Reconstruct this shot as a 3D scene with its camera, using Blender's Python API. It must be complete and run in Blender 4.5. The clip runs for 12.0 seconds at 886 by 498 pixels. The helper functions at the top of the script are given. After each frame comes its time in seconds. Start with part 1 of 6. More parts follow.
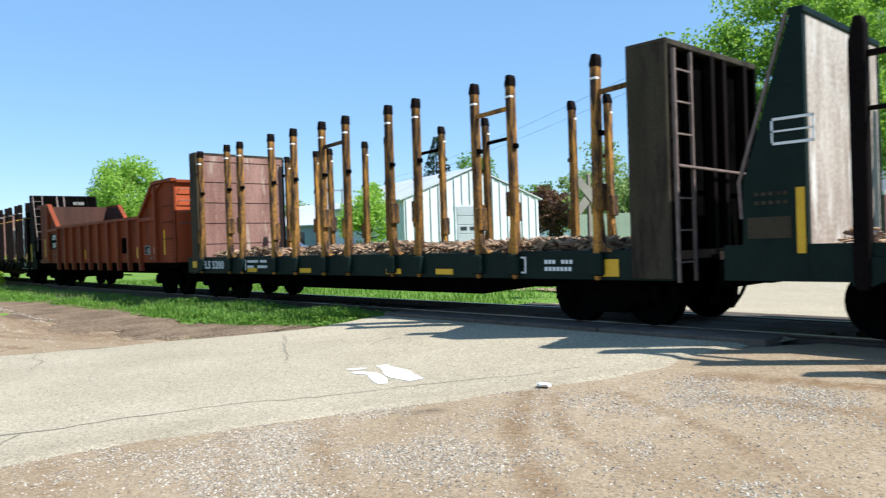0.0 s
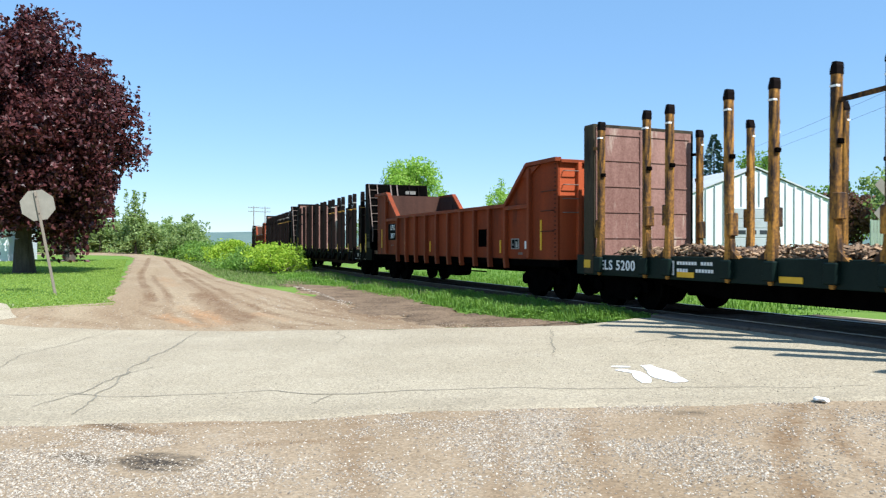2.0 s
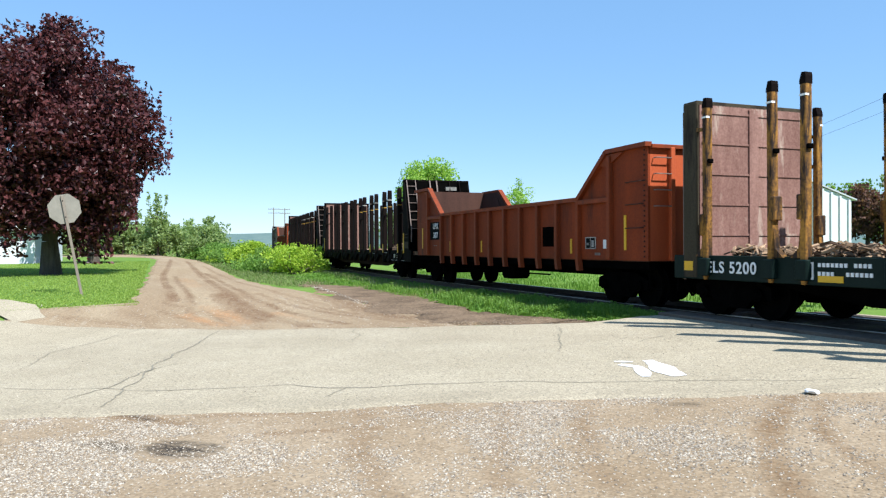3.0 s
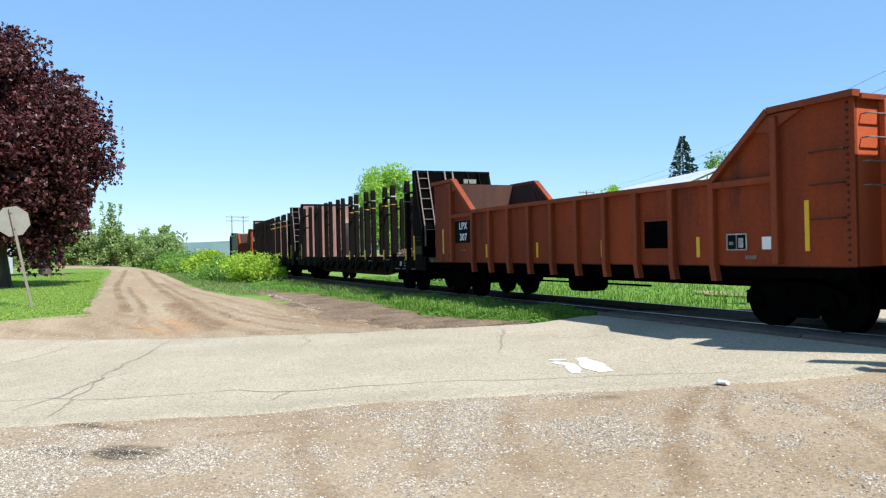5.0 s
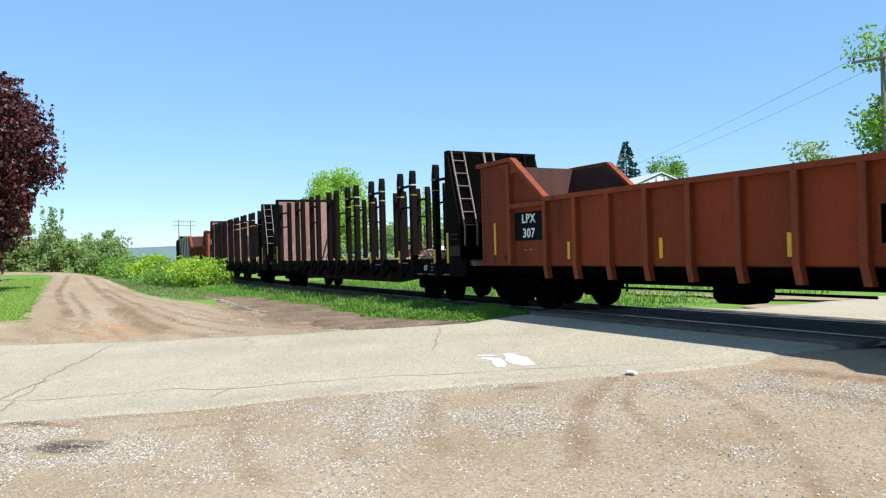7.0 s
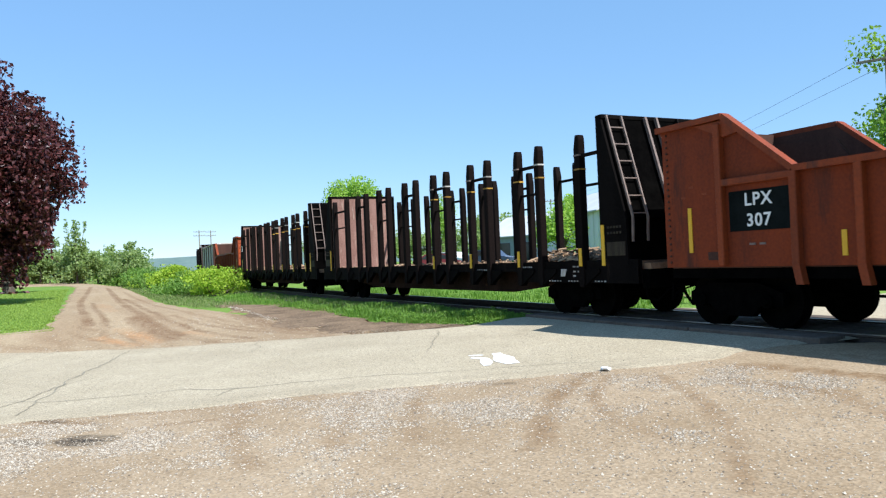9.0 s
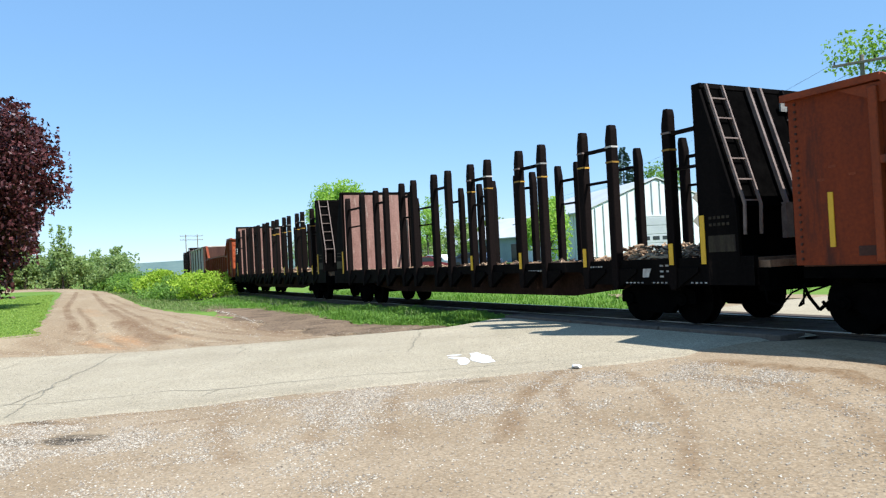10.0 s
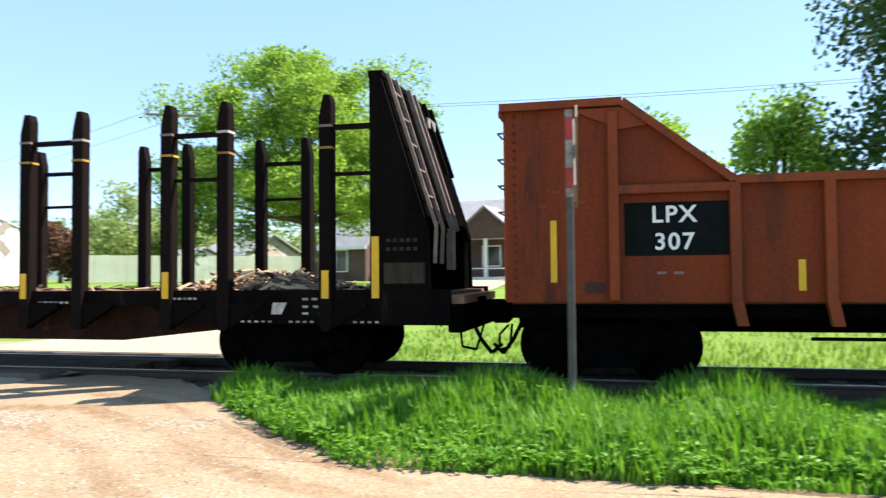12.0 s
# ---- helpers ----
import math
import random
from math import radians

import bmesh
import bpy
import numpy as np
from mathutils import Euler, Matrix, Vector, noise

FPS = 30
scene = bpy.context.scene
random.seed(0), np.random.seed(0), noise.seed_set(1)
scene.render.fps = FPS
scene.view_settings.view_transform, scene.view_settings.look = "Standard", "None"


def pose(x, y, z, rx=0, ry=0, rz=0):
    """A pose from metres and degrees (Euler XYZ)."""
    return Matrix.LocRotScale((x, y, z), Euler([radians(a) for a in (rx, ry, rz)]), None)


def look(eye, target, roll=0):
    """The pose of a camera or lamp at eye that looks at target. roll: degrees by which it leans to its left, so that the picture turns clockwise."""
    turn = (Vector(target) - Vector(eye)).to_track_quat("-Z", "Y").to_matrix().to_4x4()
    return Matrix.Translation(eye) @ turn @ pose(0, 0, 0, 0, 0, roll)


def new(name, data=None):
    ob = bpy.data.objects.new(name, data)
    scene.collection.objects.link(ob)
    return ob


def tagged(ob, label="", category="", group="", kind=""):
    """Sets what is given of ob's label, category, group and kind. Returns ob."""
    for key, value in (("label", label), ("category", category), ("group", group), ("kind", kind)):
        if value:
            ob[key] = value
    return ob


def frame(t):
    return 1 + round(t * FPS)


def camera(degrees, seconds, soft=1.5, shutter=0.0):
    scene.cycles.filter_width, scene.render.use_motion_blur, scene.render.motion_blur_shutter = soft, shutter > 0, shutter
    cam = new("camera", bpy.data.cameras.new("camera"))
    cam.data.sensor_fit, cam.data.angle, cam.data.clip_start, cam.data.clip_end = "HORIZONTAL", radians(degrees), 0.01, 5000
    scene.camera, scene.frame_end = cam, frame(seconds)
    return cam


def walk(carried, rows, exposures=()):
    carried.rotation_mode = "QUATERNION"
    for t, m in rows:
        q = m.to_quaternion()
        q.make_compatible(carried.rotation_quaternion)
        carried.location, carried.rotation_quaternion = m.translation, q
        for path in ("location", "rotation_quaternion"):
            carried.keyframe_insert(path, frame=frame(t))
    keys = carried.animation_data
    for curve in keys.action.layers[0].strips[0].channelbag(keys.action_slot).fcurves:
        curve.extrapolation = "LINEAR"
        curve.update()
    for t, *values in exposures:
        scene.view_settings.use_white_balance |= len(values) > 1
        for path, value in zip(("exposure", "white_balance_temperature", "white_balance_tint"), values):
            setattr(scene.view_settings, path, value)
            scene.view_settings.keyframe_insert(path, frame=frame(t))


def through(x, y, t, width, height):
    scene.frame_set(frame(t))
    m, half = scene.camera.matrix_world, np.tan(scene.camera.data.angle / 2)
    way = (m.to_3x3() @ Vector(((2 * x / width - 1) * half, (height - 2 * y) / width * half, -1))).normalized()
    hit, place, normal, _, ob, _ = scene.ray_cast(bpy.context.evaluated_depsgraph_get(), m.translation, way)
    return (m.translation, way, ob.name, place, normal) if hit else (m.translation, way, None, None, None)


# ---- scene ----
cam = camera(61.0, 12.0, soft=1.25, shutter=0.15)
PATH = [
    (0, (1.397, -0.147, 1.732), (-0.054, 1.229, 1.713), -1.9),
    (0.5, (1.423, -0.173, 1.737), (-0.227, 0.957, 1.729), -2.3),
    (1, (1.549, -0.33, 1.754), (-0.204, 0.632, 1.736), -1.6),
    (1.5, (1.61, -0.374, 1.753), (-0.177, 0.523, 1.736), -0.1),
    (2, (1.748, -0.417, 1.733), (-0.088, 0.376, 1.724), -0.0),
    (2.5, (1.971, -0.45, 1.73), (0.113, 0.29, 1.721), 0.1),
    (4.5, (2.544, -0.37, 1.751), (0.711, 0.431, 1.745), -2.2),
    (5, (2.679, -0.35, 1.753), (0.864, 0.489, 1.756), -1.3),
    (5.5, (2.854, -0.389, 1.744), (1.063, 0.5, 1.766), -1.3),
    (6, (3.022, -0.456, 1.749), (1.245, 0.462, 1.759), -1.5),
    (6.5, (3.172, -0.433, 1.753), (1.406, 0.506, 1.756), -1.6),
    (7, (3.317, -0.372, 1.73), (1.559, 0.581, 1.74), -1.6),
    (9, (4.092, -0.292, 1.714), (2.31, 0.616, 1.742), -2.5),
    (9.5, (4.254, -0.282, 1.716), (2.475, 0.631, 1.747), -2.8),
    (10, (4.486, -0.323, 1.715), (2.719, 0.613, 1.748), -2.9),
    (10.5, (4.619, -0.205, 1.729), (3.01, 0.982, 1.779), -3.2),
    (11, (4.85, -0.008, 1.754), (3.534, 1.498, 1.809), -2.3),
    (11.5, (4.885, 0.036, 1.733), (3.945, 1.8, 1.808), -1.7),
    (11.8, (5.051, -0.01, 1.757), (4.331, 1.855, 1.831), -1.7),
    (12, (5.067, -0.039, 1.731), (4.603, 1.905, 1.803), -0.5),
]
walk(cam, [(t, look(eye, target, roll)) for t, eye, target, roll in PATH],
     exposures=[(0, 0.90, 6000, 9), (10.5, 0.90, 6000, 9), (11.0, 0.97, 6250, 9), (11.5, 1.10, 6600, 9), (12.0, 1.60, 6900, 17)])

# ---- world and sun ----
SUN_AZ, SUN_EL = 69.0, 52.0      # degrees clockwise from +y, and above the horizon
world = bpy.data.worlds.new("sky")
scene.world = world
world.use_nodes = True
wn = world.node_tree.nodes
sky = wn.new("ShaderNodeTexSky")
sky.sky_type, sky.sun_disc = "NISHITA", False
sky.sun_elevation, sky.sun_rotation = radians(SUN_EL), radians(SUN_AZ)
sky.air_density, sky.dust_density, sky.ozone_density = 1.0, 0.0, 2.6
world.node_tree.links.new(sky.outputs[0], wn["Background"].inputs[0])
wn["Background"].inputs[1].default_value = 0.045
haze = wn.new("ShaderNodeBackground")      # even blue of a clear hazy morning
haze.inputs[0].default_value, haze.inputs[1].default_value = (0.30, 0.60, 1.0, 1), 0.27
both = wn.new("ShaderNodeAddShader")
world.node_tree.links.new(wn["Background"].outputs[0], both.inputs[0])
world.node_tree.links.new(haze.outputs[0], both.inputs[1])
world.node_tree.links.new(both.outputs[0], wn["World Output"].inputs[0])
sun_data = bpy.data.lights.new("sun", "SUN")
sun_data.energy, sun_data.angle, sun_data.color = 4.6, radians(0.53), (1.0, 0.96, 0.90)
sun = new("sun", sun_data)
_a, _e = radians(SUN_AZ), radians(SUN_EL)
sun.matrix_basis = look((math.sin(_a) * math.cos(_e) * 60, math.cos(_a) * math.cos(_e) * 60, math.sin(_e) * 60), (0, 0, 0))

# ---- materials ----
def nodes_of(name):
    m = bpy.data.materials.new(name)
    m.use_nodes = True
    return m, m.node_tree, m.node_tree.nodes["Principled BSDF"]


def surface(name, c1, c2, rough=0.8, scale=3.0, fine=40.0, bump=0.3, metal=0.0, spots=None, spot_amount=0.45, streak=False, vary=0.0, depth=0.01, spec=0.3, wear=None, soak=None, stretch=None, sharp=0.18, grain=0.45, speckle=None):
    """Two colours mixed by coarse and fine noise, with spots of a third, relief and gloss that varies."""
    m, tree, bsdf = nodes_of(name)
    n, link = tree.nodes, tree.links.new
    co = n.new("ShaderNodeTexCoord")
    src = co.outputs["Object"]
    if streak or stretch:
        mp = n.new("ShaderNodeMapping")
        mp.inputs["Scale"].default_value = stretch or (1.0, 1.0, 0.18)
        link(src, mp.inputs[0])
        src = mp.outputs[0]
    a = n.new("ShaderNodeTexNoise")
    a.inputs["Scale"].default_value, a.inputs["Detail"].default_value, a.inputs["Roughness"].default_value = scale, 6, 0.65
    b = n.new("ShaderNodeTexNoise")
    b.inputs["Scale"].default_value, b.inputs["Detail"].default_value = fine, 4
    link(src, a.inputs["Vector"]), link(co.outputs["Object"], b.inputs["Vector"])
    ramp = n.new("ShaderNodeValToRGB")
    ramp.color_ramp.elements[0].position, ramp.color_ramp.elements[1].position = 0.5 - sharp, 0.5 + sharp
    ramp.color_ramp.elements[0].color, ramp.color_ramp.elements[1].color = (*c1, 1), (*c2, 1)
    add = n.new("ShaderNodeMath")
    add.operation = "MULTIPLY_ADD"
    add.inputs[1].default_value = grain
    sub = n.new("ShaderNodeMath")
    sub.operation = "MULTIPLY_ADD"
    sub.inputs[1].default_value, sub.inputs[2].default_value = 1.0, -grain / 2
    link(b.outputs[0], add.inputs[0]), link(a.outputs[0], sub.inputs[0]), link(sub.outputs[0], add.inputs[2])
    link(add.outputs[0], ramp.inputs[0])
    col = ramp.outputs[0]
    if spots:
        s = n.new("ShaderNodeTexNoise")
        s.inputs["Scale"].default_value, s.inputs["Detail"].default_value, s.inputs["Roughness"].default_value = scale * 2.3, 8, 0.7
        link(src, s.inputs["Vector"])
        sr = n.new("ShaderNodeValToRGB")
        sr.color_ramp.elements[0].position, sr.color_ramp.elements[1].position = 1 - spot_amount, 1 - spot_amount + 0.12
        link(s.outputs[0], sr.inputs[0])
        mix = n.new("ShaderNodeMixRGB")
        mix.inputs[2].default_value = (*spots, 1)
        link(sr.outputs[0], mix.inputs[0]), link(col, mix.inputs[1])
        col = mix.outputs[0]
    for mark, tint in (("wear", wear), ("soak", soak)):
        if tint:
            at, mul, mix = n.new("ShaderNodeAttribute"), n.new("ShaderNodeMath"), n.new("ShaderNodeMixRGB")
            at.attribute_name = mark
            mul.operation, mul.use_clamp = "MULTIPLY", True
            rough_edge = n.new("ShaderNodeMapRange")
            rough_edge.inputs[1].default_value, rough_edge.inputs[2].default_value, rough_edge.inputs[3].default_value, rough_edge.inputs[4].default_value = 0.3, 0.7, 0.35, 1.5
            link(b.outputs[0], rough_edge.inputs[0]), link(at.outputs["Fac"], mul.inputs[0]), link(rough_edge.outputs[0], mul.inputs[1])
            mix.inputs[2].default_value = (*tint, 1)
            link(mul.outputs[0], mix.inputs[0]), link(col, mix.inputs[1])
            col = mix.outputs[0]
    if speckle:
        cells, pick, value, light = n.new("ShaderNodeTexVoronoi"), n.new("ShaderNodeSeparateColor"), n.new("ShaderNodeMapRange"), n.new("ShaderNodeHueSaturation")
        cells.inputs["Scale"].default_value = speckle[0]
        value.inputs[3].default_value, value.inputs[4].default_value = 1 - speckle[1], 1 + speckle[1]
        link(co.outputs["Object"], cells.inputs["Vector"]), link(cells.outputs["Color"], pick.inputs[0]), link(pick.outputs[0], value.inputs[0])
        link(value.outputs[0], light.inputs["Value"]), link(col, light.inputs["Color"])
        col = light.outputs[0]
    if vary:
        info, hsv = n.new("ShaderNodeObjectInfo"), n.new("ShaderNodeHueSaturation")
        rng = n.new("ShaderNodeMapRange")
        rng.inputs[3].default_value, rng.inputs[4].default_value = 1 - vary, 1 + vary
        link(info.outputs["Random"], rng.inputs[0]), link(rng.outputs[0], hsv.inputs["Value"]), link(col, hsv.inputs["Color"])
        col = hsv.outputs[0]
    link(col, bsdf.inputs["Base Color"])
    bsdf.inputs["Roughness"].default_value, bsdf.inputs["Metallic"].default_value = rough, metal
    bsdf.inputs["Specular IOR Level"].default_value = spec
    if bump:
        bp = n.new("ShaderNodeBump")
        bp.inputs["Strength"].default_value, bp.inputs["Distance"].default_value = bump, depth
        link(add.outputs[0], bp.inputs["Height"]), link(bp.outputs[0], bsdf.inputs["Normal"])
    return m


def leaf_surface(name, c1, c2, rough=0.55, through=0.35, glow=(1.0, 1.0, 0.4)):
    """Leaves that vary from one to the next and let some light through."""
    m, tree, bsdf = nodes_of(name)
    n, link = tree.nodes, tree.links.new
    geo, ramp = n.new("ShaderNodeNewGeometry"), n.new("ShaderNodeValToRGB")
    ramp.color_ramp.elements[0].color, ramp.color_ramp.elements[1].color = (*c1, 1), (*c2, 1)
    link(geo.outputs["Random Per Island"], ramp.inputs[0]), link(ramp.outputs[0], bsdf.inputs["Base Color"])
    bsdf.inputs["Roughness"].default_value = rough
    bsdf.inputs["Specular IOR Level"].default_value = 0.25
    tr, mix = n.new("ShaderNodeBsdfTranslucent"), n.new("ShaderNodeMixShader")
    tint = n.new("ShaderNodeMixRGB")
    tint.blend_type, tint.inputs[0].default_value, tint.inputs[2].default_value = "MULTIPLY", 0.6, (*glow, 1)
    bright = n.new("ShaderNodeHueSaturation")
    bright.inputs["Value"].default_value = 1.6
    link(ramp.outputs[0], tint.inputs[1]), link(tint.outputs[0], bright.inputs["Color"]), link(bright.outputs[0], tr.inputs[0])
    mix.inputs[0].default_value = through
    link(bsdf.outputs[0], mix.inputs[1]), link(tr.outputs[0], mix.inputs[2]), link(mix.outputs[0], n["Material Output"].inputs[0])
    return m


M = {}
M["orange"] = surface("orange_paint", (0.245, 0.042, 0.0095), (0.125, 0.0245, 0.0085), 0.65, 0.9, 26, 0.25, spots=(0.070, 0.020, 0.011), spot_amount=0.44, streak=True, spec=0.15)
# side orange made lighter, so sunlight on the end walls is in the colour
M["orange_sunlit"] = surface("sunlit_orange_paint", (0.46, 0.090, 0.024), (0.33, 0.062, 0.02), 0.6, 1.5, 30, 0.25, spots=(0.15, 0.04, 0.02), spot_amount=0.36, streak=True)
M["gondola_in"] = surface("rust_and_rivet_shade", (0.05, 0.026, 0.02), (0.085, 0.042, 0.03), 0.85, 1.6, 30, 0.3, streak=True, spec=0.10)
M["green_car"] = surface("dark_green_paint", (0.004, 0.0115, 0.0095), (0.009, 0.0185, 0.0145), 0.55, 1.3, 22, 0.2, spots=(0.055, 0.045, 0.03), spot_amount=0.33, spec=0.10)
M["black_car"] = surface("brown_black_paint", (0.0024, 0.002, 0.0019), (0.007, 0.0055, 0.005), 0.65, 1.5, 25, 0.25, spots=(0.036, 0.023, 0.017), spot_amount=0.38, streak=True, spec=0.02)
# blacker than real steel: deep shade under the cars is in the colour
M["under"] = surface("shade_black_steel", (0.0014, 0.0013, 0.0013), (0.0035, 0.0032, 0.003), 0.95, 4, 40, 0.3, spec=0.0)
M["rust_sill"] = surface("rusty_dark_sill", (0.012, 0.007, 0.005), (0.034, 0.018, 0.013), 0.85, 1.4, 24, 0.3, spots=(0.07, 0.036, 0.024), spot_amount=0.40, spec=0.03)
# wheels likewise carry the underframe's shade in their base colour
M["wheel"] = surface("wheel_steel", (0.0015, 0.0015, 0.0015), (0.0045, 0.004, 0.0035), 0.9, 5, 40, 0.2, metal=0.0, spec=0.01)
M["stake_yellow"] = surface("worn_yellow_stake", (0.36, 0.172, 0.030), (0.080, 0.042, 0.020), 0.7, 2.6, 24, 0.3, spots=(0.028, 0.018, 0.014), spot_amount=0.555, streak=True, vary=0.4, spec=0.15, sharp=0.12)
M["stake_dark"] = surface("dark_brown_stake", (0.0042, 0.003, 0.0028), (0.012, 0.008, 0.007), 0.7, 1.5, 24, 0.25, streak=True, vary=0.2, spec=0.03)
M["plate_red"] = surface("weathered_red_plate", (0.32, 0.185, 0.148), (0.16, 0.082, 0.064), 0.8, 1.6, 26, 0.3, spots=(0.42, 0.33, 0.26), spot_amount=0.45, streak=True, spec=0.12)
M["plate_pale"] = surface("pale_scraped_plate", (0.50, 0.44, 0.37), (0.27, 0.215, 0.17), 0.8, 2.0, 20, 0.3, spots=(0.62, 0.60, 0.54), spot_amount=0.47, streak=True, sharp=0.12)
M["bulk_olive"] = surface("olive_rust_side", (0.032, 0.026, 0.015), (0.062, 0.050, 0.032), 0.7, 1.6, 26, 0.3, spots=(0.022, 0.016, 0.012), spot_amount=0.50, streak=True, spec=0.12)
M["ladder"] = surface("worn_ladder_steel", (0.22, 0.165, 0.14), (0.13, 0.095, 0.08), 0.6, 6, 40, 0.2, spec=0.2)
M["white"] = surface("white_paint", (0.80, 0.80, 0.78), (0.70, 0.70, 0.68), 0.6, 4, 60, 0.1)
M["yellow"] = surface("yellow_marker", (0.72, 0.42, 0.02), (0.62, 0.35, 0.02), 0.45, 6, 60, 0.1)
M["label_black"] = surface("black_panel_paint", (0.004, 0.006, 0.006), (0.009, 0.012, 0.012), 0.8, 3, 40, 0.15, spec=0.04)
M["band_yellow"] = surface("dirty_yellow_band", (0.46, 0.25, 0.03), (0.20, 0.11, 0.02), 0.6, 6, 40, 0.1, vary=0.4, sharp=0.12)
M["band_white"] = surface("dirty_white_band", (0.42, 0.40, 0.36), (0.20, 0.18, 0.16), 0.6, 6, 40, 0.1, vary=0.4)
M["orange_rib"] = surface("brighter_orange_paint", (0.255, 0.047, 0.011), (0.140, 0.030, 0.010), 0.6, 1.4, 26, 0.25, spots=(0.085, 0.028, 0.016), spot_amount=0.42, streak=True, spec=0.2)
# greyed leaf green with the haze of distance mixed into the colour
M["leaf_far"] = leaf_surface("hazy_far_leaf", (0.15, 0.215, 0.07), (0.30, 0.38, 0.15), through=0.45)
M["leaf_fresh"] = leaf_surface("fresh_green_leaf", (0.12, 0.235, 0.03), (0.27, 0.40, 0.075), through=0.42)
M["bark"] = surface("bark", (0.055, 0.042, 0.033), (0.12, 0.095, 0.075), 0.9, 5, 30, 0.6, streak=True)
M["chip"] = surface("torn_bark", (0.26, 0.165, 0.10), (0.12, 0.07, 0.045), 0.9, 3, 40, 0.4, vary=0.3, spec=0.1)
M["chip_bits"] = leaf_surface("torn_bark_bits", (0.06, 0.034, 0.022), (0.46, 0.31, 0.19), 0.9, 0.0)
M["asphalt"] = surface("old_pale_asphalt", (0.278, 0.232, 0.156), (0.42, 0.36, 0.256), 0.92, 0.5, 38, 0.9, spots=(0.41, 0.366, 0.28), spot_amount=0.36, depth=0.012, spec=0.15, wear=(0.27, 0.225, 0.155), sharp=0.36, grain=0.9, speckle=(58, 0.24))
M["gravel"] = surface("gravel_dirt", (0.235, 0.168, 0.100), (0.335, 0.258, 0.17), 0.95, 0.5, 30, 1.0, spots=(0.37, 0.31, 0.225), spot_amount=0.40, depth=0.014, spec=0.12, wear=(0.19, 0.122, 0.066), soak=(0.05, 0.040, 0.030), sharp=0.22, grain=0.8, speckle=(52, 0.17))
M["dirt"] = surface("sandy_dirt", (0.325, 0.25, 0.158), (0.245, 0.173, 0.104), 0.95, 0.45, 22, 0.9, spots=(0.36, 0.305, 0.218), spot_amount=0.40, depth=0.03, spec=0.12, stretch=(0.3, 2.0, 1.0), wear=(0.165, 0.100, 0.055), soak=(0.36, 0.205, 0.10), speckle=(30, 0.14))
M["soil"] = surface("dark_bare_soil", (0.095, 0.066, 0.042), (0.235, 0.165, 0.105), 0.95, 1.1, 22, 1.0, depth=0.04, spec=0.1, sharp=0.20, grain=0.8, speckle=(24, 0.22))
M["stone"] = leaf_surface("pebble", (0.14, 0.11, 0.082), (0.51, 0.45, 0.36), 0.9, 0.0)
M["ballast"] = surface("ballast_stone", (0.16, 0.14, 0.125), (0.24, 0.215, 0.19), 0.95, 6, 22, 0.9, depth=0.03)
M["crack"] = surface("crack_filler", (0.19, 0.17, 0.125), (0.27, 0.24, 0.18), 0.95, 6, 50, 0.3, spec=0.1)
M["paint"] = surface("worn_road_paint", (0.84, 0.84, 0.82), (0.62, 0.60, 0.56), 0.75, 9, 70, 0.3, spec=0.15)
M["meadow"] = surface("mown_grass", (0.10, 0.178, 0.027), (0.155, 0.24, 0.045), 0.95, 0.35, 30, 0.8, spots=(0.14, 0.19, 0.055), spot_amount=0.38, depth=0.04, spec=0.1)
M["rail"] = surface("rail_steel", (0.05, 0.038, 0.03), (0.085, 0.06, 0.045), 0.6, 6, 60, 0.2, metal=0.4)
M["rail_top"] = surface("polished_rail_head", (0.35, 0.34, 0.33), (0.25, 0.24, 0.23), 0.35, 6, 60, 0.1, metal=0.9)
M["tie"] = surface("tarred_timber", (0.07, 0.052, 0.04), (0.12, 0.095, 0.075), 0.95, 3, 30, 0.6, vary=0.25)
M["blade"] = leaf_surface("grass_blade", (0.052, 0.178, 0.011), (0.138, 0.308, 0.032))
M["blade_lawn"] = leaf_surface("lawn_blade", (0.075, 0.17, 0.020), (0.17, 0.285, 0.045))
M["blade_mown"] = leaf_surface("mown_blade", (0.18, 0.265, 0.040), (0.29, 0.375, 0.078))
M["blade_dry"] = leaf_surface("rough_grass_blade", (0.10, 0.17, 0.035), (0.24, 0.26, 0.11))
M["leaf_maple"] = leaf_surface("maroon_leaf", (0.020, 0.007, 0.009), (0.130, 0.042, 0.040), 0.38, 0.2, (1.0, 0.4, 0.3))
M["leaf_spring"] = leaf_surface("spring_leaf", (0.19, 0.33, 0.045), (0.36, 0.50, 0.11), through=0.45)
M["leaf_green"] = leaf_surface("green_leaf", (0.10, 0.20, 0.035), (0.22, 0.34, 0.075), through=0.42)
M["leaf_dark"] = leaf_surface("dark_leaf", (0.025, 0.065, 0.022), (0.06, 0.12, 0.035), 0.5, 0.2)
M["leaf_yellow"] = leaf_surface("yellow_green_leaf", (0.20, 0.33, 0.025), (0.36, 0.46, 0.05))
M["leaf_bronze"] = leaf_surface("bronze_leaf", (0.09, 0.045, 0.035), (0.17, 0.09, 0.06))
M["needle"] = leaf_surface("spruce_needle", (0.020, 0.048, 0.034), (0.052, 0.092, 0.062), 0.6, 0.1)
M["metal_white"] = surface("white_steel_siding", (0.72, 0.73, 0.74), (0.60, 0.61, 0.62), 0.45, 0.6, 20, 0.08, streak=True)
M["metal_grey"] = surface("galvanised_roof", (0.52, 0.53, 0.53), (0.42, 0.43, 0.43), 0.5, 0.5, 16, 0.1)
M["blue_grey"] = surface("blue_grey_wall", (0.26, 0.31, 0.38), (0.20, 0.24, 0.30), 0.7, 0.6, 16, 0.1)
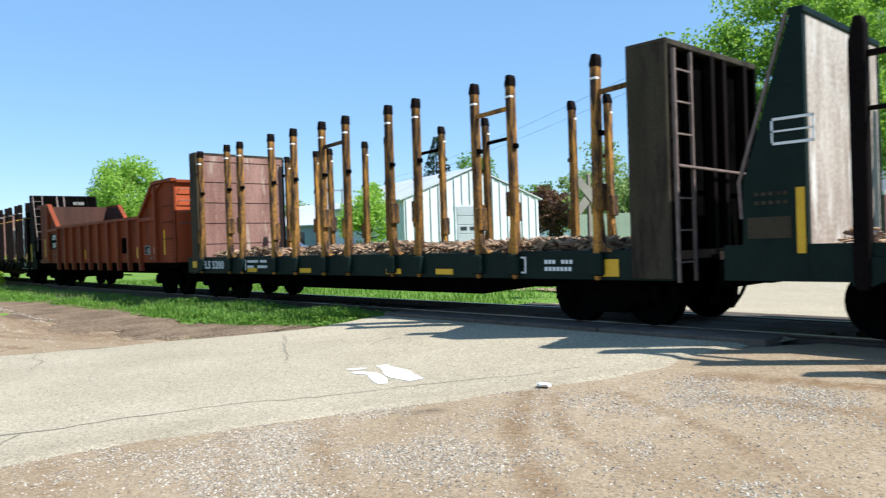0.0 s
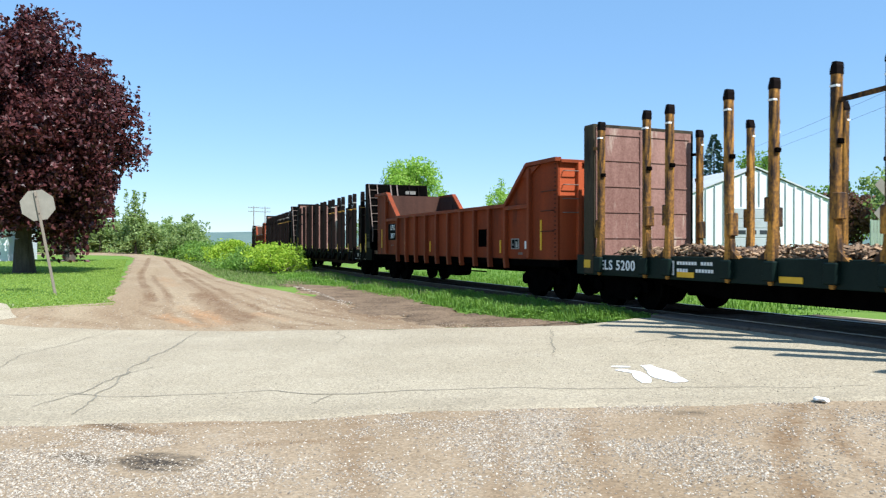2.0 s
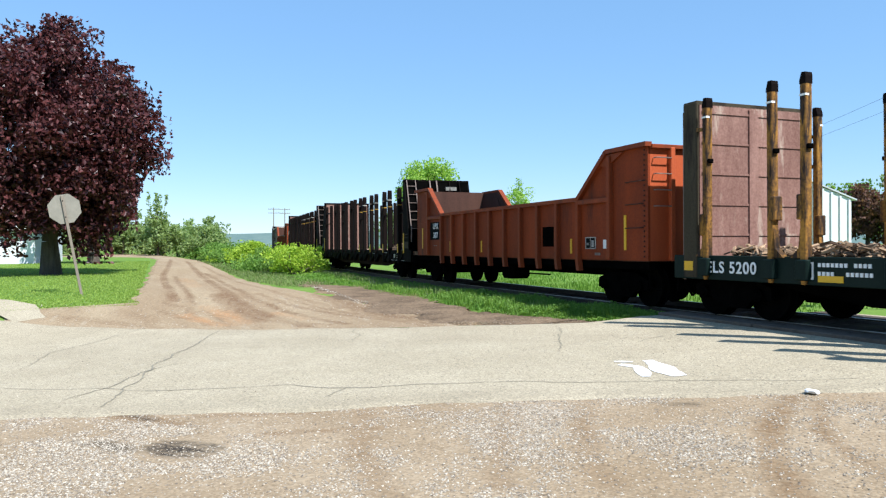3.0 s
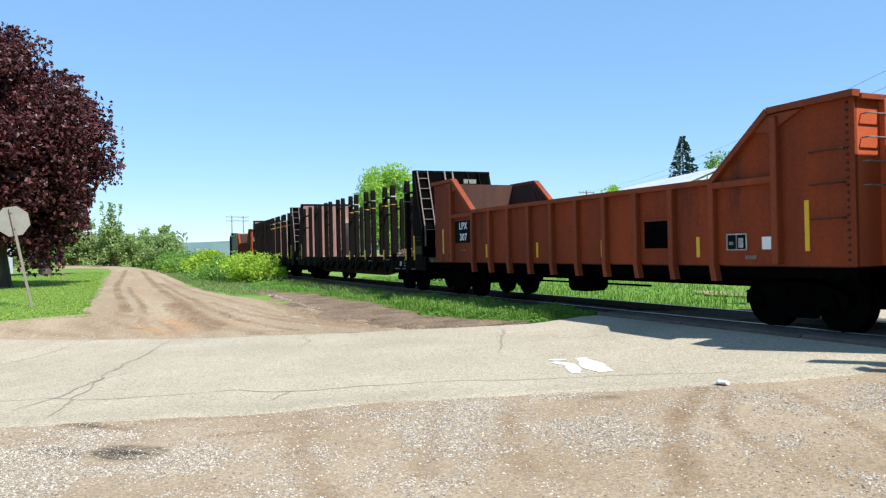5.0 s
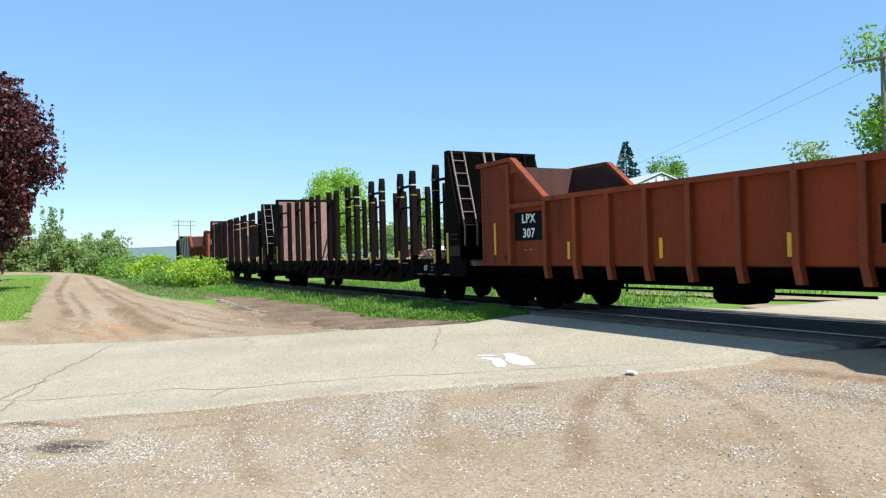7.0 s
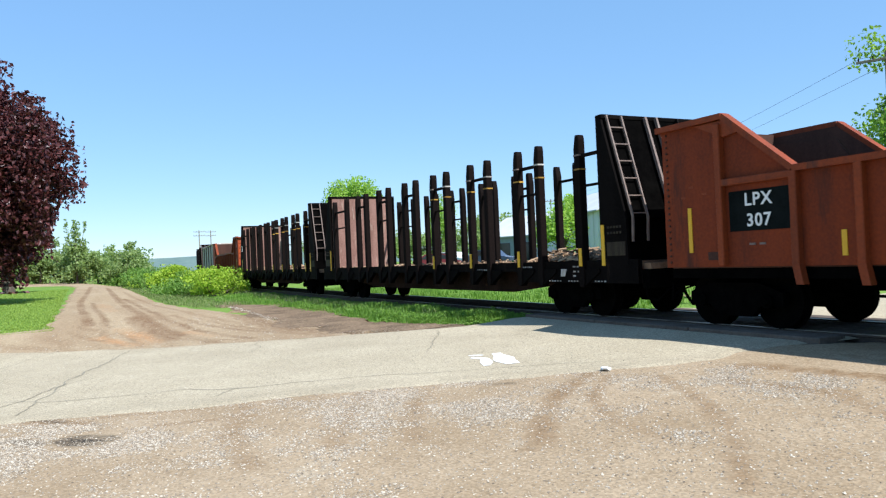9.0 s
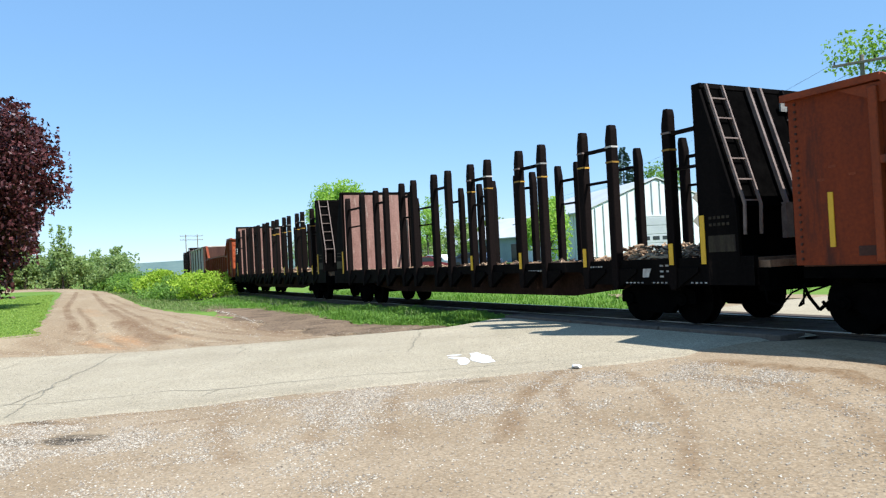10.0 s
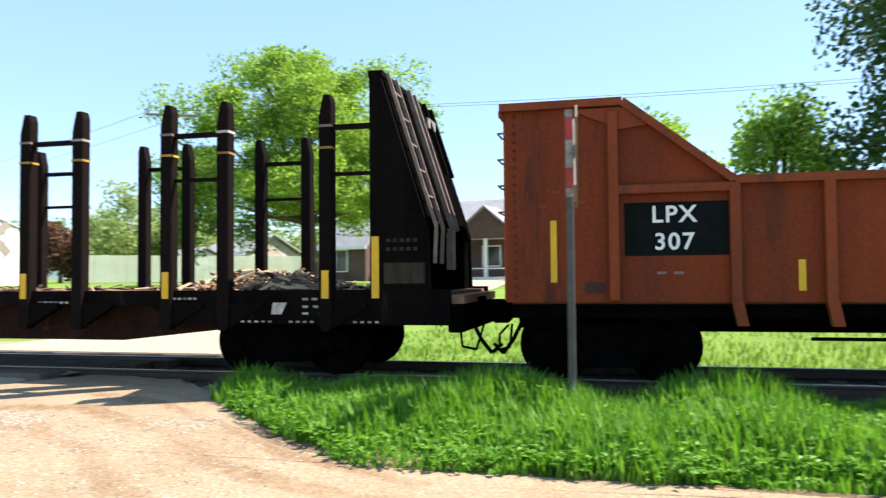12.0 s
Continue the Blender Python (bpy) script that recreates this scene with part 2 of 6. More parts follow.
M["door_grey"] = surface("grey_overhead_door", (0.40, 0.42, 0.43), (0.34, 0.36, 0.37), 0.5, 1, 16, 0.08)
M["dark_glass"], _t, _b = nodes_of("window_glass")
_b.inputs["Base Color"].default_value, _b.inputs["Roughness"].default_value = (0.03, 0.035, 0.04, 1), 0.08
M["fence"] = surface("pale_green_fence", (0.50, 0.54, 0.43), (0.42, 0.46, 0.36), 0.7, 0.8, 14, 0.1, vary=0.05)
M["brick_red"] = surface("dark_red_siding", (0.12, 0.07, 0.06), (0.085, 0.05, 0.045), 0.8, 1.2, 16, 0.2)
M["shingle"] = surface("grey_shingles", (0.30, 0.30, 0.31), (0.22, 0.22, 0.23), 0.9, 1, 12, 0.4)
M["wood_post"] = surface("weathered_post", (0.24, 0.205, 0.16), (0.17, 0.14, 0.105), 0.85, 3, 30, 0.3, streak=True)
M["dark_post"] = surface("dull_steel_post", (0.10, 0.095, 0.085), (0.065, 0.06, 0.052), 0.7, 4, 40, 0.2, spec=0.2)
M["sign_back"] = surface("bare_aluminium_sign", (0.27, 0.25, 0.20), (0.21, 0.195, 0.155), 0.6, 3, 40, 0.05, metal=0.2)
M["red_tape"] = surface("red_reflective_tape", (0.42, 0.05, 0.045), (0.34, 0.04, 0.035), 0.4, 6, 50, 0.05)
M["wire"] = surface("black_cable", (0.03, 0.03, 0.03), (0.05, 0.05, 0.05), 0.6, 5, 30, 0.0)
# blue-green tint paints aerial haze over the wooded ridge
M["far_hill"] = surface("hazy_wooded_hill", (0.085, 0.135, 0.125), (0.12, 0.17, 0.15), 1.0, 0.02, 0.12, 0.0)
M["car_blue"] = surface("blue_car_paint", (0.05, 0.07, 0.11), (0.045, 0.06, 0.10), 0.25, 2, 20, 0.0)
M["car_red"] = surface("dark_red_car_paint", (0.16, 0.03, 0.035), (0.14, 0.025, 0.03), 0.25, 2, 20, 0.0)
M["car_white"] = surface("white_car_paint", (0.75, 0.75, 0.76), (0.70, 0.70, 0.71), 0.25, 2, 20, 0.0)
M["rubber"] = surface("tyre_rubber", (0.02, 0.02, 0.02), (0.035, 0.035, 0.035), 0.9, 5, 30, 0.1)
M["pale_car"] = surface("chalky_hopper_paint", (0.50, 0.44, 0.36), (0.36, 0.29, 0.23), 0.85, 0.9, 16, 0.3, spots=(0.62, 0.60, 0.55), spot_amount=0.45, streak=True)


# ---- helpers for meshes ----
def part(name, bm, material, parent=None, label="", smooth=False):
    me = bpy.data.meshes.new(name)
    bm.to_mesh(me)
    bm.free()
    me.materials.append(M[material])
    if smooth:
        for p in me.polygons:
            p.use_smooth = True
    ob = new(name, me)
    ob.parent = parent
    if label:
        tagged(ob, label)
    return ob


def from_arrays(name, verts, faces, material, parent=None, label=""):
    me = bpy.data.meshes.new(name)
    me.from_pydata(verts, [], faces)
    me.materials.append(M[material])
    ob = new(name, me)
    ob.parent = parent
    if label:
        tagged(ob, label)
    return ob


def thing(name, label, category, group="", m=None):
    ob = new(name)
    ob.empty_display_size = 0.2
    if m is not None:
        ob.matrix_basis = m
    return tagged(ob, label, category, group)


def box(bm, x0, x1, y0, y1, z0, z1, bevel=0.0, m=None):
    r = bmesh.ops.create_cube(bm, size=1.0)
    vs = r["verts"]
    for v in vs:
        v.co = Vector(((x0 + x1) / 2 + v.co.x * (x1 - x0), (y0 + y1) / 2 + v.co.y * (y1 - y0), (z0 + z1) / 2 + v.co.z * (z1 - z0)))
    if bevel:
        es = list({e for v in vs for e in v.link_edges})
        out = bmesh.ops.bevel(bm, geom=es, offset=bevel, segments=1, affect="EDGES", profile=0.5)
        vs = list({v for f in out["faces"] for v in f.verts} | {v for v in vs if v.is_valid})
    if m is not None:
        bmesh.ops.transform(bm, matrix=m, verts=vs)
    return bm


def prism(bm, outline, axis, a, b):
    """Extrude a 2D outline along an axis ('x', 'y' or 'z') from a to b."""
    def put(p, q):
        u, v = p
        return {"x": (q, u, v), "y": (u, q, v), "z": (u, v, q)}[axis]
    lo = [bm.verts.new(put(p, a)) for p in outline]
    hi = [bm.verts.new(put(p, b)) for p in outline]
    k = len(outline)
    bm.faces.new(lo), bm.faces.new(hi[::-1])
    for i in range(k):
        bm.faces.new((lo[i], hi[i], hi[(i + 1) % k], lo[(i + 1) % k]))
    bmesh.ops.recalc_face_normals(bm, faces=bm.faces[:])
    return bm


def rod(bm, a, b, r, seg=8, r2=None):
    a, b = Vector(a), Vector(b)
    d = b - a
    m = Matrix.Translation((a + b) / 2) @ d.to_track_quat("Z", "Y").to_matrix().to_4x4()
    bmesh.ops.create_cone(bm, cap_ends=True, segments=seg, radius1=r, radius2=r if r2 is None else r2, depth=d.length, matrix=m)
    return bm


def bar(bm, a, b, w, h):
    """A square bar from a to b."""
    a, b = Vector(a), Vector(b)
    d = b - a
    m = Matrix.Translation((a + b) / 2) @ d.to_track_quat("X", "Z").to_matrix().to_4x4()
    return box(bm, -d.length / 2, d.length / 2, -w / 2, w / 2, -h / 2, h / 2, 0, m)


def words(text, size, material, parent, m, name="lettering", label=""):
    cu = bpy.data.curves.new(name, "FONT")
    cu.body, cu.size, cu.extrude, cu.align_x, cu.align_y = text, size, 0.003, "CENTER", "CENTER"
    cu.offset = size * 0.018
    cu.space_character = 1.14
    tmp = new(name, cu)
    me = bpy.data.meshes.new_from_object(tmp.evaluated_get(bpy.context.evaluated_depsgraph_get()))
    bpy.data.objects.remove(tmp)
    me.materials.clear()
    me.materials.append(M[material])
    ob = new(name, me)
    ob.parent = parent
    ob.matrix_basis = m
    if label:
        tagged(ob, label)
    return ob


def smooth01(v):
    v = min(max(v, 0.0), 1.0)
    return v * v * (3 - 2 * v)


def gz(x, y):
    """The height of the ground."""
    base = -0.06 + 0.05 * min(max(y, -3.0), 9.0)
    s = smooth01((-13 - x) / 9)
    target = 0.5 + 0.006 * min(max(-22 - x, 0.0), 80.0)
    w = 1 - smooth01((y - 1) / 6)
    z = base + (target - base) * s * w
    if y > 13:
        z += 1.0 * smooth01((y - 13) / 36)
    return z


TRACK_Y, RAIL_Z, BEND = 9.56, 0.53, 0.00095


def track_y(x):
    return TRACK_Y + BEND * max(0.0, -x - 10) ** 2


def on_track(x):
    """A pose on the rails, headed along them."""
    return Matrix.Translation((x, track_y(x), RAIL_Z)) @ Matrix.Rotation(math.atan(-2 * BEND * max(0.0, -x - 10)), 4, "Z")


# ---- the ground and roads ----
def steps(marks):
    """Coordinates from (start, end, step) runs."""
    out = []
    for a, b, s in marks:
        v = a
        while v < b - 1e-6:
            out.append(v)
            v += s
    return out + [marks[-1][1]]


def ground_sheet():
    xs = steps([(-4000, -400, 600), (-400, -120, 40), (-120, -60, 5), (-60, 30, 1.0), (30, 80, 5), (80, 400, 40), (400, 4000, 600)])
    ys = steps([(-4000, -400, 600), (-400, -60, 34), (-60, -20, 5), (-20, 20, 1.0), (20, 80, 3), (80, 400, 40), (400, 4000, 600)])
    vs = [(x, y, gz(x, y) - 0.03) for y in ys for x in xs]
    k = len(xs)
    fs = [(j * k + i, j * k + i + 1, (j + 1) * k + i + 1, (j + 1) * k + i) for j in range(len(ys) - 1) for i in range(k - 1)]
    ob = from_arrays("ground", vs, fs, "meadow")
    tagged(ob, "short green grass on level land by the track", "ground", kind="structure")


def resample(line, count):
    pts = [Vector((*p, 0)) for p in line]
    run = [0.0]
    for a, b in zip(pts, pts[1:]):
        run.append(run[-1] + (b - a).length)
    out, k = [], 0
    for i in range(count):
        s = run[-1] * i / (count - 1)
        while k < len(run) - 2 and run[k + 1] < s:
            k += 1
        out.append(pts[k].lerp(pts[k + 1], (s - run[k]) / max(run[k + 1] - run[k], 1e-6)))
    return out


def sheet(name, left, right, material, rise, count=160, across=12, rough=0.12, seed=0.0, parent=None, edge=0.0, worn=(), soaked=(), approach=0.0):
    """A ground cover between two edge lines, with uneven edges."""
    a, b = resample(left, count), resample(right, count)
    vs, fs = [], []
    for i in range(count):
        ends = []
        for e, p in ((1, a[i]), (2, b[i])):
            w = noise.noise_vector((p.x * 0.9 + seed, p.y * 0.9, e * 7.1)) * rough + noise.noise_vector((p.x * 4 + seed, p.y * 4, e * 3.1)) * rough * 0.5
            ends.append(p + Vector((w.x, w.y, 0)))
        for j in range(across + 1):
            q = ends[0].lerp(ends[1], j / across)
            drop = edge if j in (0, across) else 0.0
            ramp = approach * smooth01((2.7 - abs(q.y - track_y(q.x))) / 1.3)
            vs.append((q.x, q.y, gz(q.x, q.y) + rise - drop + ramp))
    for i in range(count - 1):
        for j in range(across):
            k = i * (across + 1) + j
            fs.append((k, k + 1, k + across + 2, k + across + 1))
    ob = from_arrays(name, vs, fs, material, parent)
    for mark, lines in (("wear", worn), ("soak", soaked)):
        values = ob.data.attributes.new(mark, "FLOAT", "POINT")
        values.data.foreach_set("value", [trodden(x, y, lines) for x, y, z in vs] if lines else [0.0] * len(vs))
    return ob


def trodden(x, y, lines):
    """How worn the ground is at a place near worn lines, softly and unevenly."""
    most = 0.0
    for line, w, deep in lines:
        if not (min(p[0] for p in line) - 2 * w < x < max(p[0] for p in line) + 2 * w and min(p[1] for p in line) - 2 * w < y < max(p[1] for p in line) + 2 * w):
            continue
        for (ax, ay), (bx, by) in zip(line, line[1:]):
            dx, dy = bx - ax, by - ay
            f = min(max(((x - ax) * dx + (y - ay) * dy) / (dx * dx + dy * dy + 1e-9), 0.0), 1.0)
            d = math.hypot(x - ax - f * dx, y - ay - f * dy)
            if d < w * 1.6:
                d += 0.35 * w * noise.noise((x * 1.6, y * 1.6, w)) + 0.25 * w * noise.noise((x * 5, y * 5, w))
                most = max(most, deep * smooth01((1.0 - d / w) * 1.8) * (0.75 + 0.35 * math.cos(d / w * 9)))
    if most > 0:
        most *= 1.05 + 0.9 * noise.noise((x * 0.6, y * 0.9, 8)) + 0.35 * noise.noise((x * 4, y * 4, 3))
    return min(max(most, 0.0), 1.0)


LANE_RUTS = [([(-24, 5.0), (-19, 4.65), (-14.5, 4.6), (-11.6, 5.0)], 0.55, 0.85), ([(-64, 1.9), (-44, 1.05), (-31.5, 0.42), (-24.5, 0.30), (-18.5, 0.36)], 0.17, 0.9), ([(-30, 0.85), (-24.0, 0.72), (-19.0, 0.80), (-16.4, 0.65), (-14.8, 0.9)], 0.13, 0.7),
             ([(-64, 3.1), (-42, 2.3), (-30, 1.88), (-21.9, 1.80), (-18.5, 1.88), (-15.5, 2.27), (-13.2, 2.7)], 0.20, 1.0), ([(-34, 2.3), (-22.5, 2.2), (-18.6, 2.35), (-15.6, 2.85), (-13.0, 3.5)], 0.15, 0.9),
             ([(-19.6, 1.55), (-16.8, 1.75), (-14.8, 2.05)], 0.30, 0.75), ([(-20, 2.7), (-17.2, 3.1), (-14.4, 3.9), (-12.4, 4.6)], 0.14, 0.8), ([(-19, 3.2), (-16.2, 3.7), (-13.2, 4.55)], 0.12, 0.7),
             ([(-18.4, 0.1), (-16.6, 0.9), (-14.7, 2.0), (-13.2, 3.2)], 0.10, 0.8), ([(-17.6, -0.2), (-16.0, 0.45), (-14.4, 1.5)], 0.10, 0.7), ([(-17.2, 0.9), (-15.4, 1.25), (-14.1, 1.3)], 0.09, 0.7), ([(-16.8, 1.3), (-15.0, 1.7), (-13.6, 1.9)], 0.09, 0.7),
             ([(-17.5, -0.9), (-16.4, -0.3), (-15.0, -0.2)], 0.3, 0.4), ([(-17.4, -2.4), (-16.4, -1.4), (-15.6, -0.6)], 0.25, 0.5), ([(-50, 3.4), (-36, 2.9), (-26, 2.9), (-20, 3.4), (-16, 4.1)], 0.16, 0.5)]
LANE_SAND = [([(-17.4, 1.0), (-15.6, 1.5), (-14.5, 1.6)], 0.30, 0.6), ([(-16.4, 0.5), (-15.2, 0.9), (-14.5, 1.2)], 0.22, 0.6), ([(-15.8, 2.5), (-14.4, 2.9)], 0.22, 0.4), ([(-28, 1.1), (-22, 1.1)], 0.3, 0.3)]
LOT_RUTS = [([(-3.4, 5.45), (-2.81, 4.62), (-2.36, 4.13), (-1.92, 3.78), (-1.2, 3.2)], 0.15, 0.92), ([(-3.14, 5.55), (-2.4, 4.72), (-1.55, 4.23), (-0.6, 4.1)], 0.10, 0.69),
            ([(-4.5, 3.8), (-3.6, 3.2), (-3.0, 2.88), (-2.2, 2.55)], 0.15, 0.80), ([(-4.9, 3.1), (-3.6, 2.4), (-2.6, 1.9)], 0.12, 0.57), ([(-5.3, 1.7), (-3.8, 1.2), (-2.5, 1.1)], 0.15, 0.57),
            ([(-2.2, 7.0), (-0.7, 7.15), (0.8, 6.35), (1.8, 5.5), (3.2, 4.9), (6, 4.6)], 0.16, 0.86), ([(-1.9, 6.2), (-0.7, 6.3), (0.5, 5.7), (1.3, 4.9), (2.6, 4.2), (5, 3.8)], 0.16, 0.80),
            ([(-1.6, 7.8), (0.1, 7.4), (1.2, 6.7), (2.3, 5.85), (3.6, 5.3)], 0.10, 0.80), ([(-2.6, 5.9), (-1.4, 5.3), (-0.4, 4.6), (0.6, 3.6)], 0.11, 0.69),
            ([(-7.0, -0.9), (-6.35, -0.42), (-5.9, -0.1)], 0.12, 1.00), ([(-6.1, 0.15), (-5.85, 0.6), (-5.6, 1.2)], 0.09, 1.00), ([(-5.0, 0.6), (-4.8, 1.1), (-4.6, 1.6)], 0.08, 0.80),
            ([(-2.3, 6.9), (-1.5, 7.1)], 0.17, 1.00), ([(-6.9, -2.5), (-5.6, -2.4), (-4, -2.2)], 0.70, 0.57), ([(-1.6, 8.3), (0.4, 7.9)], 0.50, 0.46)]
LOT_OIL = [([(-5.05, -0.22), (-4.75, 0.02)], 0.24, 1.0), ([(-5.6, -0.85), (-5.05, -0.55)], 0.12, 0.75), ([(-3.9, 4.3), (-3.7, 4.55)], 0.09, 0.7), ([(-6.6, -0.55), (-6.15, -0.3)], 0.08, 0.6)]
ROAD_WEAR = [([(-7.6, -1.9), (-6.4, 0.4), (-5.4, 2.5), (-4.0, 4.9), (-3.0, 6.9), (-2.4, 8.6)], 0.30, 0.55), ([(-12, 0.5), (-9.5, 4.0), (-7, 8.2)], 0.7, 0.28), ([(-16.8, -3.0), (-14.0, 1.2), (-11.2, 4.9), (-9.2, 8.4)], 0.28, 0.5)]
ground_sheet()
ROAD_NEAR = [(-34, -46), (-11.5, -10.5), (-7.2, -1.9), (-6.7, -0.75), (-6.1, 0.35), (-5.5, 1.4), (-5.1, 2.4), (-4.6, 3.5), (-3.8, 4.9), (-3.4, 5.75), (-3.0, 6.5), (-2.75, 7.6), (-2.1, 8.7), (-0.6, 13.6), (-0.6, 19), (-1.2, 42), (-5, 90)]
ROAD_FAR = [(-44, -40), (-22.5, -10.5), (-17.2, -3.4), (-15.5, -1.05), (-14.2, 1.0), (-12.7, 2.9), (-11.2, 4.8), (-9.9, 6.7), (-8.85, 8.7), (-8.1, 10.1), (-7.4, 11.8), (-7.3, 16), (-7.2, 22), (-7.4, 42), (-12, 90)]
tagged(sheet("road", ROAD_NEAR, ROAD_FAR, "asphalt", 0.03, 420, 40, 0.16, worn=ROAD_WEAR, edge=0.024, approach=0.085), "pale worn asphalt road with cracks crossing the track", "road", kind="structure")
LOT_FAR = [(-14.6, -16), (-12.1, -10.5), (-7.7, -1.9), (-6.6, 0.4), (-5.6, 2.3), (-5.0, 3.4), (-4.2, 4.8), (-3.4, 6.4), (-3.1, 7.6), (-1.8, 8.6), (-0.4, 8.5), (0.65, 7.65)]
LOT_NEAR = [(16, -16), (16, -6), (16, 0), (16, 5.2), (13, 5.5), (10, 5.5), (7, 5.6), (5.0, 5.55), (3.3, 5.6), (2.4, 6.0), (1.5, 6.7), (0.75, 7.5)]
tagged(sheet("gravel_lot", LOT_FAR, LOT_NEAR, "gravel", 0.012, 340, 240, 0.2, 3.0, worn=LOT_RUTS, soaked=LOT_OIL, edge=0.05, approach=0.08), "gravel and packed brown dirt pull-off beside the road", "gravel", kind="structure")
LANE_L = [(-13.9, 0.9), (-15.0, -1.4), (-15.9, -3.6), (-18.3, -3.1), (-17.8, -1.2), (-18.6, -0.62), (-24.9, -0.32), (-43, 0.2), (-64, 0.9), (-74, 0.0), (-80, -4), (-86, -16)]
LANE_R = [(-10.9, 5.1), (-11.4, 5.3), (-13.2, 5.3), (-15.5, 5.2), (-18, 5.0), (-21.5, 4.5), (-24.8, 3.75), (-31, 3.35), (-45, 3.9), (-62, 4.7), (-80, 5.2), (-91, 1.5), (-98, -12)]
tagged(sheet("dirt_lane", LANE_L, LANE_R, "dirt", 0.018, 420, 72, 0.22, 9.0, worn=LANE_RUTS, soaked=LANE_SAND, edge=0.05), "sandy dirt lane with tyre ruts running beside the track", "dirt lane", kind="structure")
SOIL_A = [(-9.5, 7.0), (-10.5, 5.7), (-12.2, 4.9), (-16, 4.75), (-19.5, 4.8), (-24, 5.2), (-28.5, 5.5)]
SOIL_B = [(-9.0, 8.0), (-10.2, 7.3), (-12.3, 6.8), (-16, 6.8), (-20, 6.8), (-24, 6.7), (-29, 6.1)]
tagged(sheet("bare_soil", SOIL_A, SOIL_B, "soil", 0.026, 160, 14, 0.7, 5.0, edge=0.07), "dark bare soil between lane and track", "soil", kind="structure")


def ribbon(name, line, width, material, rise, seed=1.0, rough=0.25, count=60):
    """A narrow uneven band that follows a line on the ground and thins out at its ends."""
    pts = resample(line, count)
    vs, fs = [], []
    for i, p in enumerate(pts):
        d = (pts[min(i + 1, count - 1)] - pts[max(i - 1, 0)]).normalized()
        side = Vector((-d.y, d.x, 0))
        w = width * (0.55 + 0.45 * math.sin(math.pi * i / (count - 1))) * (1 + 0.5 * noise.noise((p.x * 3, p.y * 3, seed)))
        p = p + side * (noise.noise((p.x * 1.6, p.y * 1.6, seed + 5)) * rough + noise.noise((p.x * 8, p.y * 8, seed + 2)) * rough * 0.35)
        for k in (-0.5, 0.5):
            q = p + side * w * k
            vs.append((q.x, q.y, gz(q.x, q.y) + rise))
        if i:
            fs.append((2 * i - 2, 2 * i - 1, 2 * i + 1, 2 * i))
    return from_arrays(name, vs, fs, material)


def blotch(name, x, y, rx, ry, material, rise, seed=0.0, turn=0.0, ragged=0.45):
    """An uneven flat patch on the ground."""
    vs, fs = [(x, y, gz(x, y) + rise)], []
    k = 40
    for i in range(k):
        a = 2 * math.pi * i / k
        r = 1 + ragged * noise.noise((math.cos(a) * 1.7 + seed, math.sin(a) * 1.7, seed)) + 0.3 * ragged * noise.noise((math.cos(a) * 7 + seed, math.sin(a) * 7, 2))
        u, v = rx * r * math.cos(a), ry * r * math.sin(a)
        px, py = x + u * math.cos(turn) - v * math.sin(turn), y + u * math.sin(turn) + v * math.cos(turn)
        vs.append((px, py, gz(px, py) + rise))
        fs.append((0, 1 + i, 1 + (i + 1) % k))
    return from_arrays(name, vs, fs, material)


def hill():
    vs, fs = [], []
    k = 90
    for i in range(k):
        a = radians(200 - i * 3.4)
        for r, h in ((1500, -2), (1650, 30 + 16 * noise.noise((i * 0.13, 2, 0)) + 5 * noise.noise((i * 0.9, 5, 0))), (2400, 40 + 16 * noise.noise((i * 0.13, 2, 0))), (2600, -5)):
            vs.append((math.cos(a) * r, math.sin(a) * r, h))
    for i in range(k - 1):
        for j in range(3):
            fs.append((4 * i + j, 4 * i + 4 + j, 4 * i + 5 + j, 4 * i + 1 + j))
    tagged(from_arrays("backdrop", vs, fs, "far_hill"), "low wooded ridge on the horizon, tinted blue-green for haze", "hills", kind="structure")


hill()


# ---- the track ----
def bend_point(x, off, z):
    a = math.atan(-2 * BEND * max(0.0, -x - 10))
    return (x - off * math.sin(a), track_y(x) + off * math.cos(a), z)


